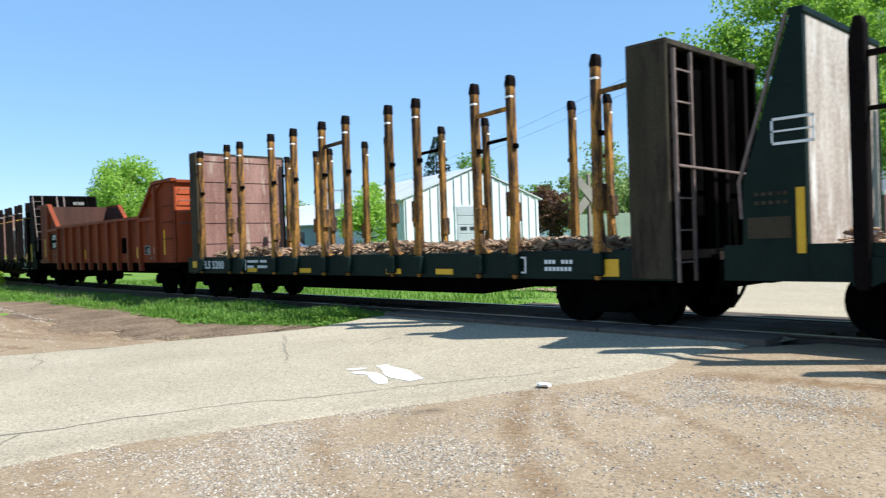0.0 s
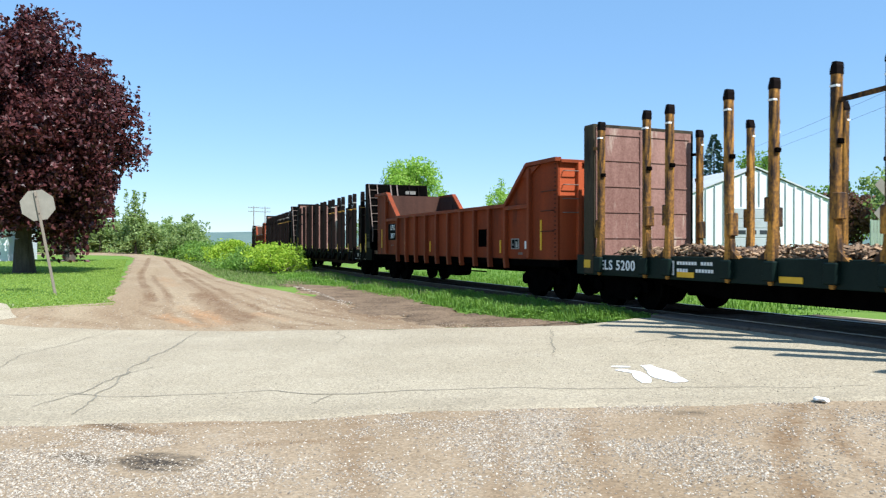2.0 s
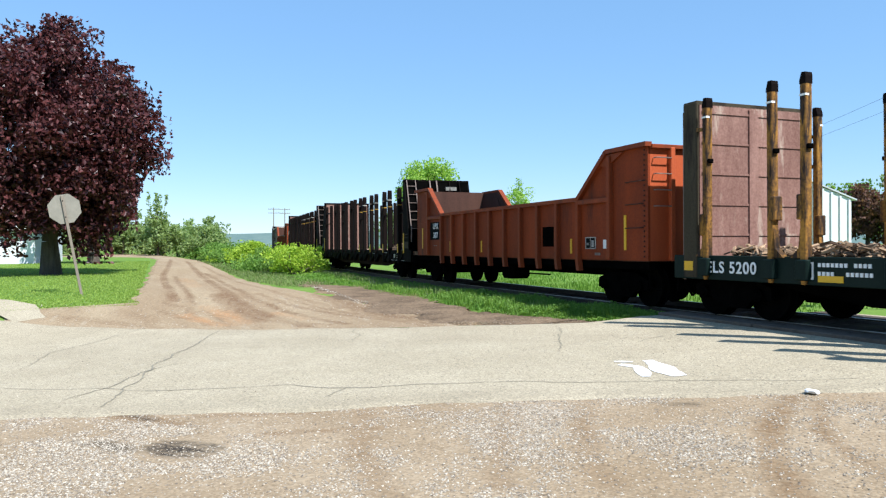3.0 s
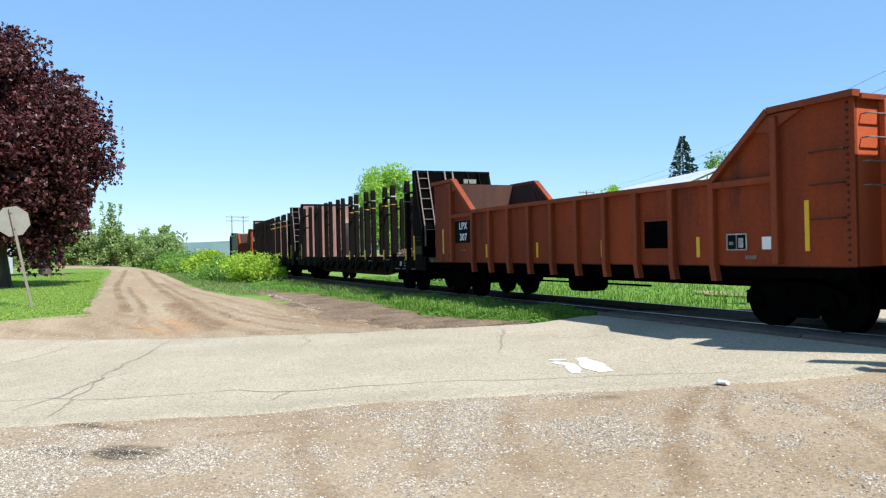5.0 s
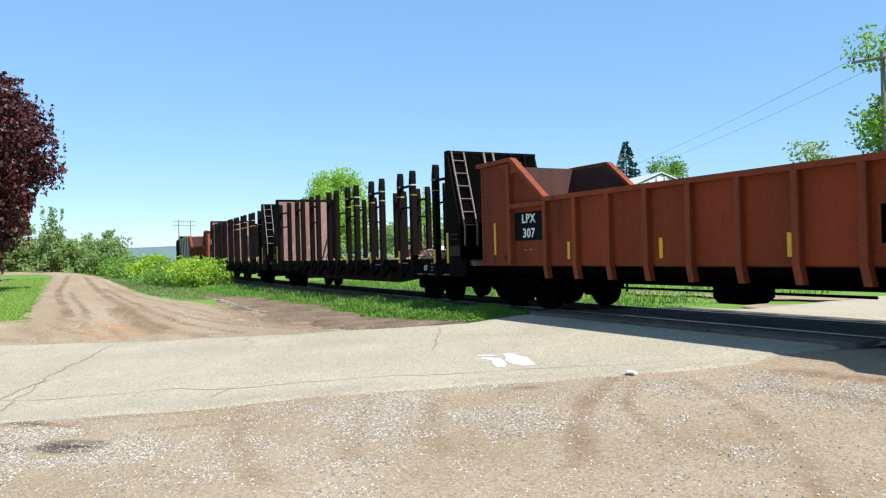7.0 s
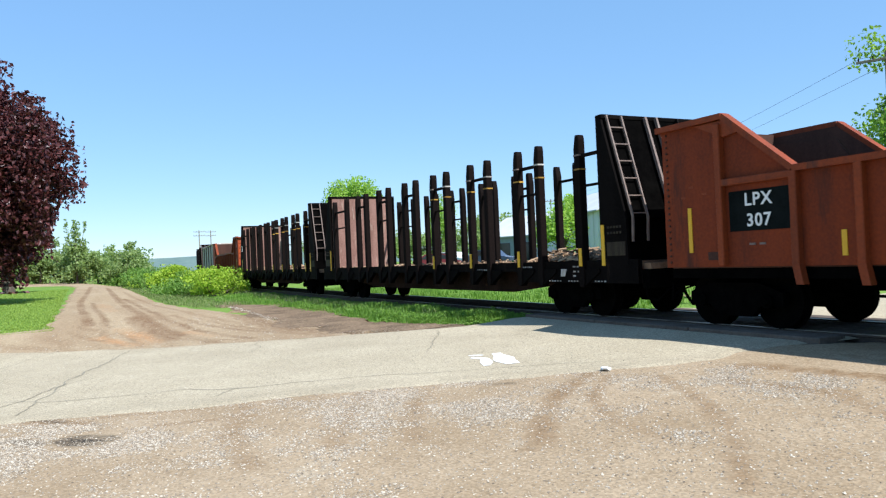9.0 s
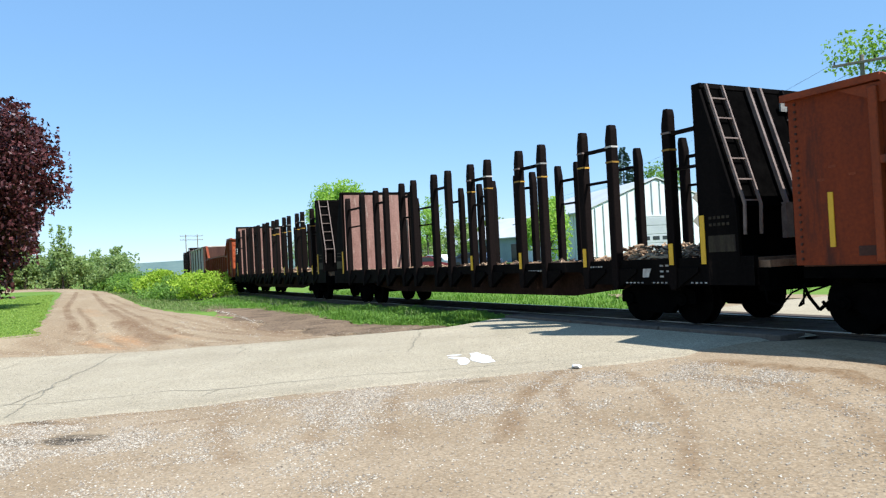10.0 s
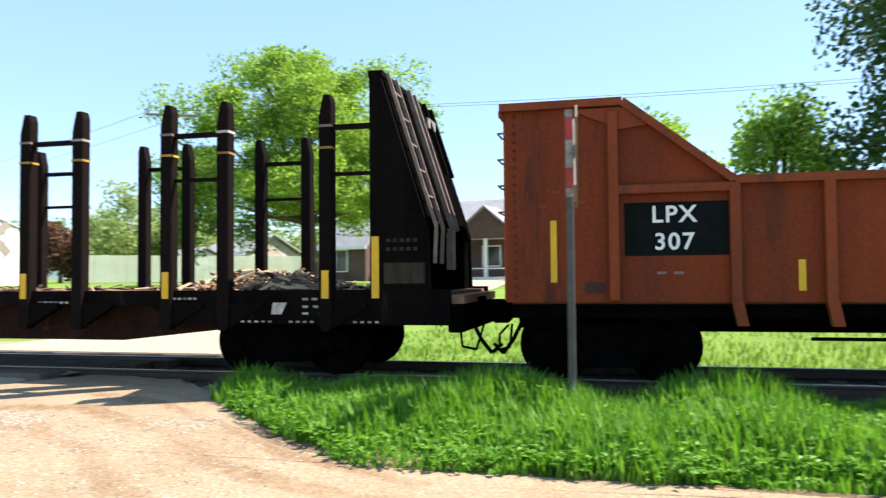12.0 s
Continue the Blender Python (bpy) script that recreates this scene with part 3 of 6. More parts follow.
def track():
    xs = [40 - i * 2.0 for i in range(86)]
    bed = []
    fs = []
    for i, x in enumerate(xs):
        for off, z in ((-2.6, RAIL_Z - 0.28), (-1.7, RAIL_Z - 0.17), (0, RAIL_Z - 0.16), (1.7, RAIL_Z - 0.17), (2.6, RAIL_Z - 0.28)):
            bed.append(bend_point(x, off, z))
        if i:
            for j in range(4):
                k = 5 * i + j
                fs.append((k - 5, k, k + 1, k - 4))
    tagged(from_arrays("ballast", bed, fs, "ballast"), "dark weedy stone ballast under the rails", "ballast", kind="structure")
    for off in (-0.7525, 0.7525):
        rail = thing("rail", "rusty steel rail with a worn bright head", "rail", "rails of the track")
        tagged(rail, kind="structure")
        for name, mat, prof in (("rail_body", "rail", ((-0.065, -0.16), (0.065, -0.16), (0.065, -0.145), (0.012, -0.12), (0.012, -0.04), (0.036, -0.03), (0.036, -0.006), (-0.036, -0.006), (-0.036, -0.03), (-0.012, -0.04), (-0.012, -0.12), (-0.065, -0.145))),
                                ("rail_head", "rail_top", ((-0.030, -0.006), (0.030, -0.006), (0.030, 0.0), (-0.030, 0.0)))):
            vs, fs, k = [], [], len(prof)
            for i, x in enumerate(xs):
                vs += [bend_point(x, off + u, RAIL_Z + v) for u, v in prof]
                if i:
                    fs += [(k * (i - 1) + j, k * i + j, k * i + (j + 1) % k, k * (i - 1) + (j + 1) % k) for j in range(k)]
            from_arrays(name, vs, fs, mat, rail)
    ties = thing("track_ties", "dark weathered timber ties under the rails", "railway ties")
    tagged(ties, kind="structure")
    shared = None
    for i in range(150):
        x = 16 - i * 0.56
        if -9.2 < x < -1.4:
            continue
        if shared is None:
            ob = part("tie", box(bmesh.new(), -0.115, 0.115, -1.25, 1.25, -0.17, 0.0, 0.012), "tie", ties)
            shared = ob.data
        else:
            ob = new("tie", shared)
            ob.parent = ties
        ob.matrix_basis = Matrix.Translation((0, 0, -0.135 + 0.01 * math.sin(i * 7.3))) @ on_track(x) @ Matrix.Rotation(0.03 * math.sin(i * 3.7), 4, "Z")
    # planks and asphalt of the crossing, flush with the rail heads
    cross = thing("crossing_surface", "dark timber planks between the rails of the crossing", "crossing")
    tagged(cross, kind="structure")
    for off, w in ((-1.12, 0.5), (-0.42, 0.34), (0.0, 0.4), (0.42, 0.34), (1.12, 0.5)):
        for i in range(3):
            bm = bmesh.new()
            x0 = -8.4 + off * 0.5 + i * 2.25
            box(bm, x0, x0 + 2.23, TRACK_Y + off - w / 2, TRACK_Y + off + w / 2, RAIL_Z - 0.15, RAIL_Z - 0.012, 0.012)
            part("plank", bm, "tie", cross)


track()


# ---- the train ----
HALF = 1.26


def truck(parent, cx):
    """A two-axle truck: side frames, bolster, springs and four wheels."""
    t = part("truck", box(bmesh.new(), cx - 0.22, cx + 0.22, -0.95, 0.95, 0.34, 0.62, 0.03), "under", parent, "cast steel truck, near-black with shade in its colour")
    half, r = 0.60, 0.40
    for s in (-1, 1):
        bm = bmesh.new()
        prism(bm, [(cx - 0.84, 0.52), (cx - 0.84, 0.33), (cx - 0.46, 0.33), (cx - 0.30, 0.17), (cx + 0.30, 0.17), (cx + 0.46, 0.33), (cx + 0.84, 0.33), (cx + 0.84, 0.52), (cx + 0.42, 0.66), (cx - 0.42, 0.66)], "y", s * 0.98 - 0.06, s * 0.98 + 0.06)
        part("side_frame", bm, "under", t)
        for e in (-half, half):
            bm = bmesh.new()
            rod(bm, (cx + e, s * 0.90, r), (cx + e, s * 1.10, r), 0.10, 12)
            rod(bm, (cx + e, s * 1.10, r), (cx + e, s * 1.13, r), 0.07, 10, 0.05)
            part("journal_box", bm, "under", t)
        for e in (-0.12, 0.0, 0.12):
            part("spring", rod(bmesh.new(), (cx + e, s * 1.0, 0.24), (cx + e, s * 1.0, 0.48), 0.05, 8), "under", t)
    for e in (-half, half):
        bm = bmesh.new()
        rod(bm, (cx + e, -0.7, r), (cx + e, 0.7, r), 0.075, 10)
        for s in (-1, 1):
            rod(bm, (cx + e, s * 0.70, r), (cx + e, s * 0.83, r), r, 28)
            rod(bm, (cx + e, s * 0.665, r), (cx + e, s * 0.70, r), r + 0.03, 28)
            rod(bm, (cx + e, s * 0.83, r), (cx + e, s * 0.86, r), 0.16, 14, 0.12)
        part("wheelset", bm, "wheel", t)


def coupler(parent, x, way):
    bm = bmesh.new()
    box(bm, min(x, x - way * 0.3), max(x, x - way * 0.3), -0.28, 0.28, 0.55, 0.95, 0.03)
    box(bm, min(x, x + way * 0.22), max(x, x + way * 0.22), -0.07, 0.07, 0.66, 0.84, 0.02)
    box(bm, min(x + way * 0.18, x + way * 0.38), max(x + way * 0.18, x + way * 0.38), -0.16, 0.13, 0.60, 0.90, 0.05)
    c = part("coupler", bm, "under", parent, "black knuckle coupler")
    bm = bmesh.new()
    pts = [Vector((x - way * 0.05, -0.42, 0.62)), Vector((x + way * 0.05, -0.42, 0.42)), Vector((x + way * 0.18, -0.40, 0.25)), Vector((x + way * 0.30, -0.36, 0.36))]
    for a, b in zip(pts, pts[1:]):
        rod(bm, a, b, 0.025, 8)
    part("air_hose", bm, "under", parent)
    bm = bmesh.new()
    pts = [(x - way * 0.05, -1.2, 0.66), (x - way * 0.02, -1.2, 0.40), (x + way * 0.12, -1.1, 0.36), (x + way * 0.14, -0.9, 0.52), (x + way * 0.1, -0.5, 0.60)]
    for a, b in zip(pts, pts[1:]):
        rod(bm, a, b, 0.014, 6)
    part("uncoupling_lever", bm, "under", parent)
    return c


def tick(parent, name, x0, x1, z0, z1, material, y=-HALF - 0.006, label=""):
    return part(name, box(bmesh.new(), x0, x1, y, y + 0.012, z0, z1), material, parent, label)


def gondola(name_label, lettered=True):
    """Orange steel gondola with raised sloping ends."""
    L, low, top, bot = 12.9, 2.18, 3.07, 0.90
    car = thing("gondola_car", name_label, "rail car", "cars of the train")
    nl, nr, flat = 2.41, 10.53, 1.28
    for s in (-1, 1):
        y = s * HALF
        a, b = sorted((y, y - s * 0.05))
        bm = bmesh.new()
        prism(bm, [(0, bot), (L, bot), (L, top), (L - flat, top), (nr, low), (nl, low), (flat, top), (0, top)], "y", a, b)
        side = part("side_wall", bm, "orange", car)
        # cap rail along the upper edge
        bm = bmesh.new()
        line = [(-0.05, top), (flat, top), (nl, low), (nr, low), (L - flat, top), (L + 0.05, top)]
        for p, q in zip(line, line[1:]):
            bar(bm, (p[0], y + s * 0.02, p[1]), (q[0], y + s * 0.02, q[1]), 0.15, 0.085)
        part("cap_rail", bm, "orange_rib", side)
        ribs = [1.18] + [nl + (nr - nl) * i / 9 for i in range(10)] + [L - 1.18]
        for x in ribs:
            z1 = low - 0.03 if nl - 0.1 <= x <= nr + 0.1 else top - 0.1
            bm = bmesh.new()
            yo = y + s * 0.10
            lo, hi = sorted((y - s * 0.01, yo))
            box(bm, x - 0.055, x + 0.055, lo, hi, bot + 0.02, z1, 0.012)
            if 1.5 < x < L - 1.5:
                q = [(x - 0.055, bot + 0.03), (x + 0.055, bot + 0.03), (x + 0.11, bot - 0.24), (x + 0.0, bot - 0.24)]
                prism(bm, q, "y", lo, hi)
            part("rib", bm, "orange_rib", side)
        for x0, x1 in ((1.17, nl), (nr, L - 1.17)):
            lo, hi = sorted((y, y + s * 0.09))
            part("rail_bar", box(bmesh.new(), x0, x1, lo, hi, low - 0.12, low - 0.02, 0.01), "orange_rib", side)
        for sx in (0, 1):
            bm = bmesh.new()
            pts = [(flat - 0.55, top - 0.06), (flat + 0.05, top - 0.06), (flat + 0.30, top - 0.26), (flat - 0.02, top - 0.30)]
            if sx:
                pts = [(L - u, v) for u, v in pts]
            lo, hi = sorted((y, y + s * 0.05))
            prism(bm, pts, "y", lo, hi)
            part("corner_gusset", bm, "orange_rib", side)
        # rivets up the corner edge, coloured dark to stand for their shading
        bm = bmesh.new()
        for k in range(22):
            for x in (0.10, L - 0.10):
                rod(bm, (x, y, bot + 0.08 + k * 0.095), (x, y + s * 0.02, bot + 0.08 + k * 0.095), 0.017, 6)
        tagged(part("rivet_row", bm, "gondola_in", side), kind="stuff")
        if s < 0:
            # no hole here: a black square paints the opening's shade on the wall
            tick(side, "door_hatch", 8.90, 9.50, 1.16, 1.64, "under", label="flat black square standing for a shaded opening")
            for x0, x1, z0, z1 in ((8.87, 9.53, 1.63, 1.67), (8.87, 9.53, 1.13, 1.17), (8.87, 8.905, 1.17, 1.63), (9.495, 9.53, 1.17, 1.63)):
                tick(side, "hatch_frame", x0, x1, z0, z1, "orange", y - 0.025)
            for x in (0.53, 3.05, 5.38, 7.68, 10.17):
                h = (1.12, 1.80) if x < 1 else (1.02, 1.34)
                tick(side, "marker_stripe", x - 0.035, x + 0.035, h[0], h[1], "yellow", y - 0.012, "yellow reflective stripe")
            tick(side, "marker_stripe", L - 0.75, L - 0.68, 1.1, 1.78, "yellow", y - 0.012, "yellow reflective stripe")
            tick(side, "placard", 10.79, 11.14, 1.13, 1.36, "label_black", y - 0.012, "small dark service placard with a white border")
            for x0, x1, z0, z1 in ((10.77, 11.16, 1.35, 1.37), (10.77, 11.16, 1.12, 1.14), (10.77, 10.79, 1.14, 1.35), (11.14, 11.16, 1.14, 1.35), (10.955, 10.97, 1.14, 1.35), (10.82, 10.90, 1.20, 1.25), (11.00, 11.09, 1.16, 1.30)):
                tick(side, "placard_border", x0, x1, z0, z1, "band_white", y - 0.020)
            for z in (1.52, 1.97, 2.40):
                bm = bmesh.new()
                for u, v in (((L - 0.62, y, z), (L - 0.62, y - 0.07, z)), ((L - 0.62, y - 0.07, z), (L - 0.14, y - 0.07, z)), ((L - 0.14, y - 0.07, z), (L - 0.14, y, z))):
                    rod(bm, u, v, 0.011, 6)
                part("grab_iron", bm, "gondola_in", side, "thin rusty grab iron")
            tick(side, "paint_patch", 11.43, 11.59, 1.13, 1.31, "white", y - 0.012)
            tick(side, "small_plate", 11.12, 11.32, 0.99, 1.045, "ladder", y - 0.012, "small worn steel plate")
            if lettered:
                tick(side, "number_panel", 1.29, 2.40, 1.40, 1.97, "label_black", y - 0.008, "black painted number panel")
                words("LPX", 0.25, "white", side, pose(1.80, y - 0.018, 1.83, 90), label="white stencilled letters")
                words("307", 0.25, "white", side, pose(1.80, y - 0.018, 1.54, 90), label="white stencilled number")
                for k in range(2):
                    tick(side, "stencil_mark", 1.62 + k * 0.17, 1.72 + k * 0.17, 1.20, 1.23, "ladder", y - 0.012)
                tick(side, "service_panel", 0.86, 1.08, 1.0, 1.12, "gondola_in", y - 0.010, "small dark worn service panel")
                # scrawled orange chalk
                for k, (x, z) in enumerate(((0.36, 1.95), (0.52, 2.1), (0.78, 1.98))):
                    tick(side, "chalk_mark", x, x + 0.10, z, z + 0.03, "orange_rib", y - 0.004)
        ya, yb = sorted((y - s * 0.052, y - s * 0.066))
        part("inner_lining", prism(bmesh.new(), [(0.07, bot + 0.07), (L - 0.07, bot + 0.07), (L - 0.07, top - 0.04), (L - flat, top - 0.04), (nr, low - 0.04), (nl, low - 0.04), (flat, top - 0.04), (0.07, top - 0.04)], "y", ya, yb), "gondola_in", car, "scraped dark inner side")
    # end walls, floor, liner plates
    for x0, x1 in ((0.0, 0.06), (L - 0.06, L)):
        end = part("end_wall", box(bmesh.new(), x0, x1, -HALF + 0.05, HALF - 0.05, bot, top, 0.0), "orange_sunlit", car, "end wall in orange paint lightened as by sunlight")
        out = -1 if x0 < 1 else 1
        for y in (-0.75, 0.0, 0.75):
            xa, xb = sorted(((x0 if out < 0 else x1), (x0 if out < 0 else x1) + out * 0.09))
            part("end_rib", box(bmesh.new(), xa, xb, y - 0.05, y + 0.05, bot, top - 0.05, 0.01), "orange_sunlit", end)
        xe = (x0 if out < 0 else x1) + out * 0.012
        for k in range(4):
            z = 1.92 + k * 0.30
            bm = bmesh.new()
            for u, v in (((xe, -1.14, z), (xe + out * 0.09, -1.14, z)), ((xe + out * 0.09, -1.14, z), (xe + out * 0.09, -0.80, z)), ((xe + out * 0.09, -0.80, z), (xe, -0.80, z))):
                rod(bm, u, v, 0.011, 6)
            part("grab_iron", bm, "ladder", end, "thin bare steel grab iron")
        xa, xb = sorted((xe + out * 0.07, xe))
        part("cross_rail", box(bmesh.new(), xa, xb, -1.22, 1.22, top - 0.08, top, 0.01), "orange_rib", end)
    for x0, x1, x2 in ((0.07, 1.3, 2.4), (L - 0.07, L - 1.3, L - 2.4)):
        for y in (-HALF + 0.075, HALF - 0.105):
            part("liner_plate", prism(bmesh.new(), [(x0, top - 0.15), (x1, top - 0.25), (x2, 1.2), (x0, 1.2)], "y", y, y + 0.03), "gondola_in", car)
        part("inner_end_plate", box(bmesh.new(), min(x0, x0 + 0.05), max(x0, x0 + 0.05), -HALF + 0.07, HALF - 0.07, 1.0, top + 0.012), "gondola_in", car, "scraped dark inner end")
    part("floor_pan", box(bmesh.new(), 0.06, L - 0.06, -HALF + 0.06, HALF - 0.06, bot - 0.02, bot + 0.06), "gondola_in", car)
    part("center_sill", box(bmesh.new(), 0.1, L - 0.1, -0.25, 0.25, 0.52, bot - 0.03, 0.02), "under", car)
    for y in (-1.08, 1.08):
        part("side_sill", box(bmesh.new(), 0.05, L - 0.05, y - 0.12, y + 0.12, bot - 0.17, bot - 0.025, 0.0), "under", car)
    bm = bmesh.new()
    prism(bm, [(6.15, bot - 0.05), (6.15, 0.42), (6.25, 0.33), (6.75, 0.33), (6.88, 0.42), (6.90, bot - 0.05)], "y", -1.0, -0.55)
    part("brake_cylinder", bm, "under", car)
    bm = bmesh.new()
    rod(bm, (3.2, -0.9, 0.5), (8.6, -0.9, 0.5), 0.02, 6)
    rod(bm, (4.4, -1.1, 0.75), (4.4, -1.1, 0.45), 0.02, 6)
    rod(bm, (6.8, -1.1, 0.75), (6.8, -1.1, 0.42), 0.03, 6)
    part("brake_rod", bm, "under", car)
    truck(car, 1.10), truck(car, L - 1.15)
    coupler(car, 0.0, -1), coupler(car, L, 1)
    return car, L, 1.10, L - 1.15


def stake_mesh(z0, z1, w, d, chamfer):
    """One stake with a chamfered top; local x along the car, -y outward."""
    bm = bmesh.new()
    prism(bm, [(-w / 2, z0 + 0.1), (-w / 3, z0), (w / 3, z0), (w / 2, z0 + 0.1), (w / 2, z1 - chamfer * 0.35), (w * 0.36, z1), (-w * 0.16, z1), (-w / 2, z1 - chamfer)], "y", -d / 2, d / 2)
    bmesh.ops.bevel(bm, geom=bm.edges[:], offset=0.012, segments=1, affect="EDGES", profile=0.5)
    me = bpy.data.meshes.new("stake")
    bm.to_mesh(me)
    bm.free()
    return me


def debris(length, x0, seed, count, heaped=(), material="chip_bits"):
    """A litter of torn bark and sticks on a deck."""
    rng = random.Random(seed)
    vs, fs = [], []
    for i in range(count):
        x, y = x0 + rng.random() * length, rng.uniform(-1.1, 1.1)
        heap = 0.16 + 0.14 * noise.noise((x * 0.8, y * 0.8, seed))
        if heaped:
            near = max(math.exp(-((x - hx) / hw) ** 2) for hx, hw in heaped)
            if rng.random() > 0.035 + 0.965 * near:
                continue
            heap = 0.02 + 0.24 * near
        l, w, h = rng.uniform(0.06, 0.34), rng.uniform(0.015, 0.06), rng.uniform(0.006, 0.02)
        m = Matrix.Translation((x, y, max(0.02, rng.random() * heap))) @ Euler((rng.uniform(-0.5, 0.5), rng.uniform(-0.45, 0.45), rng.uniform(0, 6.3))).to_matrix().to_4x4()
        k = len(vs)
        for sx, sy, sz in ((-1, -1, -1), (1, -0.7, -1), (1, 1, -1), (-1, 0.8, -1), (-0.9, -0.8, 1), (1, -0.6, 1), (0.9, 0.9, 1), (-1, 0.7, 1)):
            v = m @ Vector((sx * l / 2, sy * w / 2, sz * h))
            vs.append((v.x, v.y, max(v.z, 0.004)))
        fs += [tuple(k + j for j in f) for f in ((3, 2, 1, 0), (4, 5, 6, 7), (0, 1, 5, 4), (1, 2, 6, 5), (2, 3, 7, 6), (3, 0, 4, 7))]
    return from_arrays("bark_debris", vs, fs, material)


def log_flat_green():
    """Green bulkhead flat car with worn yellow stakes."""
    L, deck, bot, top = 13.6, 1.0, 0.62, 3.62
    car = thing("log_flat_car", "dark green bulkhead log flat with worn yellow stakes", "rail car", "cars of the train")
    part("deck", box(bmesh.new(), 0.0, L, -HALF + 0.09, HALF - 0.09, deck - 0.12, deck - 0.01), "chip", car, "deck covered with bark dust")
    for s in (-1, 1):
        lo, hi = sorted((s * HALF, s * (HALF - 0.09)))
        sill = part("side_sill", box(bmesh.new(), 0.0, L, lo, hi, bot, deck + 0.02, 0.012), "green_car", car)
        xs = [0.82, 2.22, 2.82, 4.22, 5.05, 6.08, 6.88, 8.2, 8.9, 10.3, 11.05, 12.5]
        me = stake_mesh(deck - 0.38, 3.63, 0.108, 0.13, 0.12)
        me.materials.append(M["stake_yellow"])
        rng = random.Random(11 + s)
        for i, x in enumerate(xs):
            st = new("stake", me)
            st.parent = car
            st.matrix_basis = pose(x, s * (HALF - 0.02), 0, 0, rng.uniform(-0.8, 0.8), 0 if s < 0 else 180)
            bm = bmesh.new()
            q = 1 if i % 2 else -1
            prism(bm, [(0, deck), (q * 0.24, deck), (q * 0.09, deck + 0.14), (q * 0.06, deck + 0.42), (0, deck + 0.42)], "y", -0.05, 0.05)
            g = part("foot_gusset", bm, "stake_yellow", st)
            z = 1.55 if i % 3 else 1.35
            part("mid_block", box(bmesh.new(), q * 0.055 - 0.05, q * 0.055 + 0.06, -0.085, 0.085, z, z + 0.36, 0.015), "stake_yellow", st)
            part("white_band", box(bmesh.new(), -0.056, 0.056, -0.068, 0.0, 3.30, 3.33), "white", st)
            part("stake_cap", prism(bmesh.new(), [(-0.0555, 3.47), (0.0555, 3.47), (0.0555, 3.585), (0.042, 3.634), (-0.020, 3.634), (-0.0555, 3.512)], "y", -0.067, 0.067), "stake_dark", st, "blackened stake top")
            part("bolt_lug", box(bmesh.new(), 0.05, 0.10, -0.05, 0.05, 2.55, 2.62, 0.01), "under", st)
            part("stake_pocket", box(bmesh.new(), -0.11, 0.11, -0.11, 0.06, bot + 0.06, deck - 0.02, 0.02), "green_car", st)
        for a, b in ((0, None), (5, 6), (9, 10) if s < 0 else (7, 8), (11, None)):
            x0 = xs[a]
            x1 = xs[b] if b else (0.3 if a == 0 else L - 0.45)
            part("tie_bar", bar(bmesh.new(), (x0, s * (HALF - 0.02), 3.12), (x1, s * (HALF - 0.02), 3.16), 0.05, 0.06), "stake_yellow" if s < 0 else "under", car)
        if s < 0:
            y = -HALF
            for x in (3.35, 5.5, 8.3, 9.6, 12.75):
                wide = 0.30 if x < 12 else 0.24
                tick(sill, "marker_stripe", x - wide, x + wide * 0.35, bot + 0.05, bot + 0.14 if x < 12 else bot + 0.28, "yellow", y - 0.012, "yellow reflective stripe")
            tick(sill, "marker_stripe", 0.28, 0.50, bot + 0.14, bot + 0.30, "yellow", y - 0.012, "yellow reflective stripe")
            words("ELS 5200", 0.26, "white", sill, pose(1.38, y - 0.016, bot + 0.20, 90), label="white stencilled number")
            for x0, z0, w in ((3.05, 0.26, 0.5), (3.62, 0.26, 0.35), (3.05, 0.14, 0.3), (3.5, 0.14, 0.45), (11.6, 0.22, 0.22), (11.9, 0.22, 0.25), (11.6, 0.12, 0.5)):
                for k in range(int(w / 0.07)):
                    tick(sill, "stencil_mark", x0 + k * 0.07, x0 + k * 0.07 + 0.045, bot + z0, bot + z0 + 0.055, "white", y - 0.012)
            for x in (2.72, 11.0):
                for x0, x1, z0, z1 in ((0, 0.25, 0.30, 0.325), (0, 0.25, 0.08, 0.105), (0, 0.025, 0.08, 0.325), (0.225, 0.25, 0.08, 0.325), (0.11, 0.14, 0.14, 0.27)):
                    tick(sill, "stencil_frame", x + x0, x + x1, bot + z0, bot + z1, "white", y - 0.012)
    # bulkheads: a box of posts with an inner plate of welded sheets
    for end in (0, 1):
        x_in, x_out = (0.60, 0.26) if end == 0 else (L - 0.58, L)
        a, b = min(x_in, x_out), max(x_in, x_out)
        inn = 1 if end == 0 else -1
        bm = bmesh.new()
        xa, xb = sorted((x_in, x_in - inn * 0.03))
        box(bm, xa, xb, -HALF + 0.06, HALF - 0.06, deck, top - 0.04)
        bulk = part("bulkhead", bm, "plate_red", car, "weathered red steel bulkhead plate")
        for k in range(5):
            z = deck + 0.35 + k * 0.52
            xa, xb = sorted((x_in, x_in + inn * 0.018))
            part("plate_seam", box(bmesh.new(), xa, xb, -HALF + 0.1, HALF - 0.1, z, z + 0.035), "plate_red", bulk)
        xa, xb = sorted((x_in, x_in + inn * 0.03))
        part("plate_strip", box(bmesh.new(), xa, xb, -0.14, 0.06, deck, top - 0.08), "plate_red", bulk)
        for s in (-1, 1):
            lo, hi = sorted((s * (HALF + 0.01), s * (HALF - 0.05)))
            part("bulkhead_side", box(bmesh.new(), a, b, lo, hi, 0.64, top, 0.015), "bulk_olive" if s < 0 else "black_car", bulk, "olive rusty side plate" if s < 0 else "")
        part("top_channel", box(bmesh.new(), a, b, -HALF, HALF, top - 0.06, top + 0.02, 0.01), "bulk_olive", bulk)
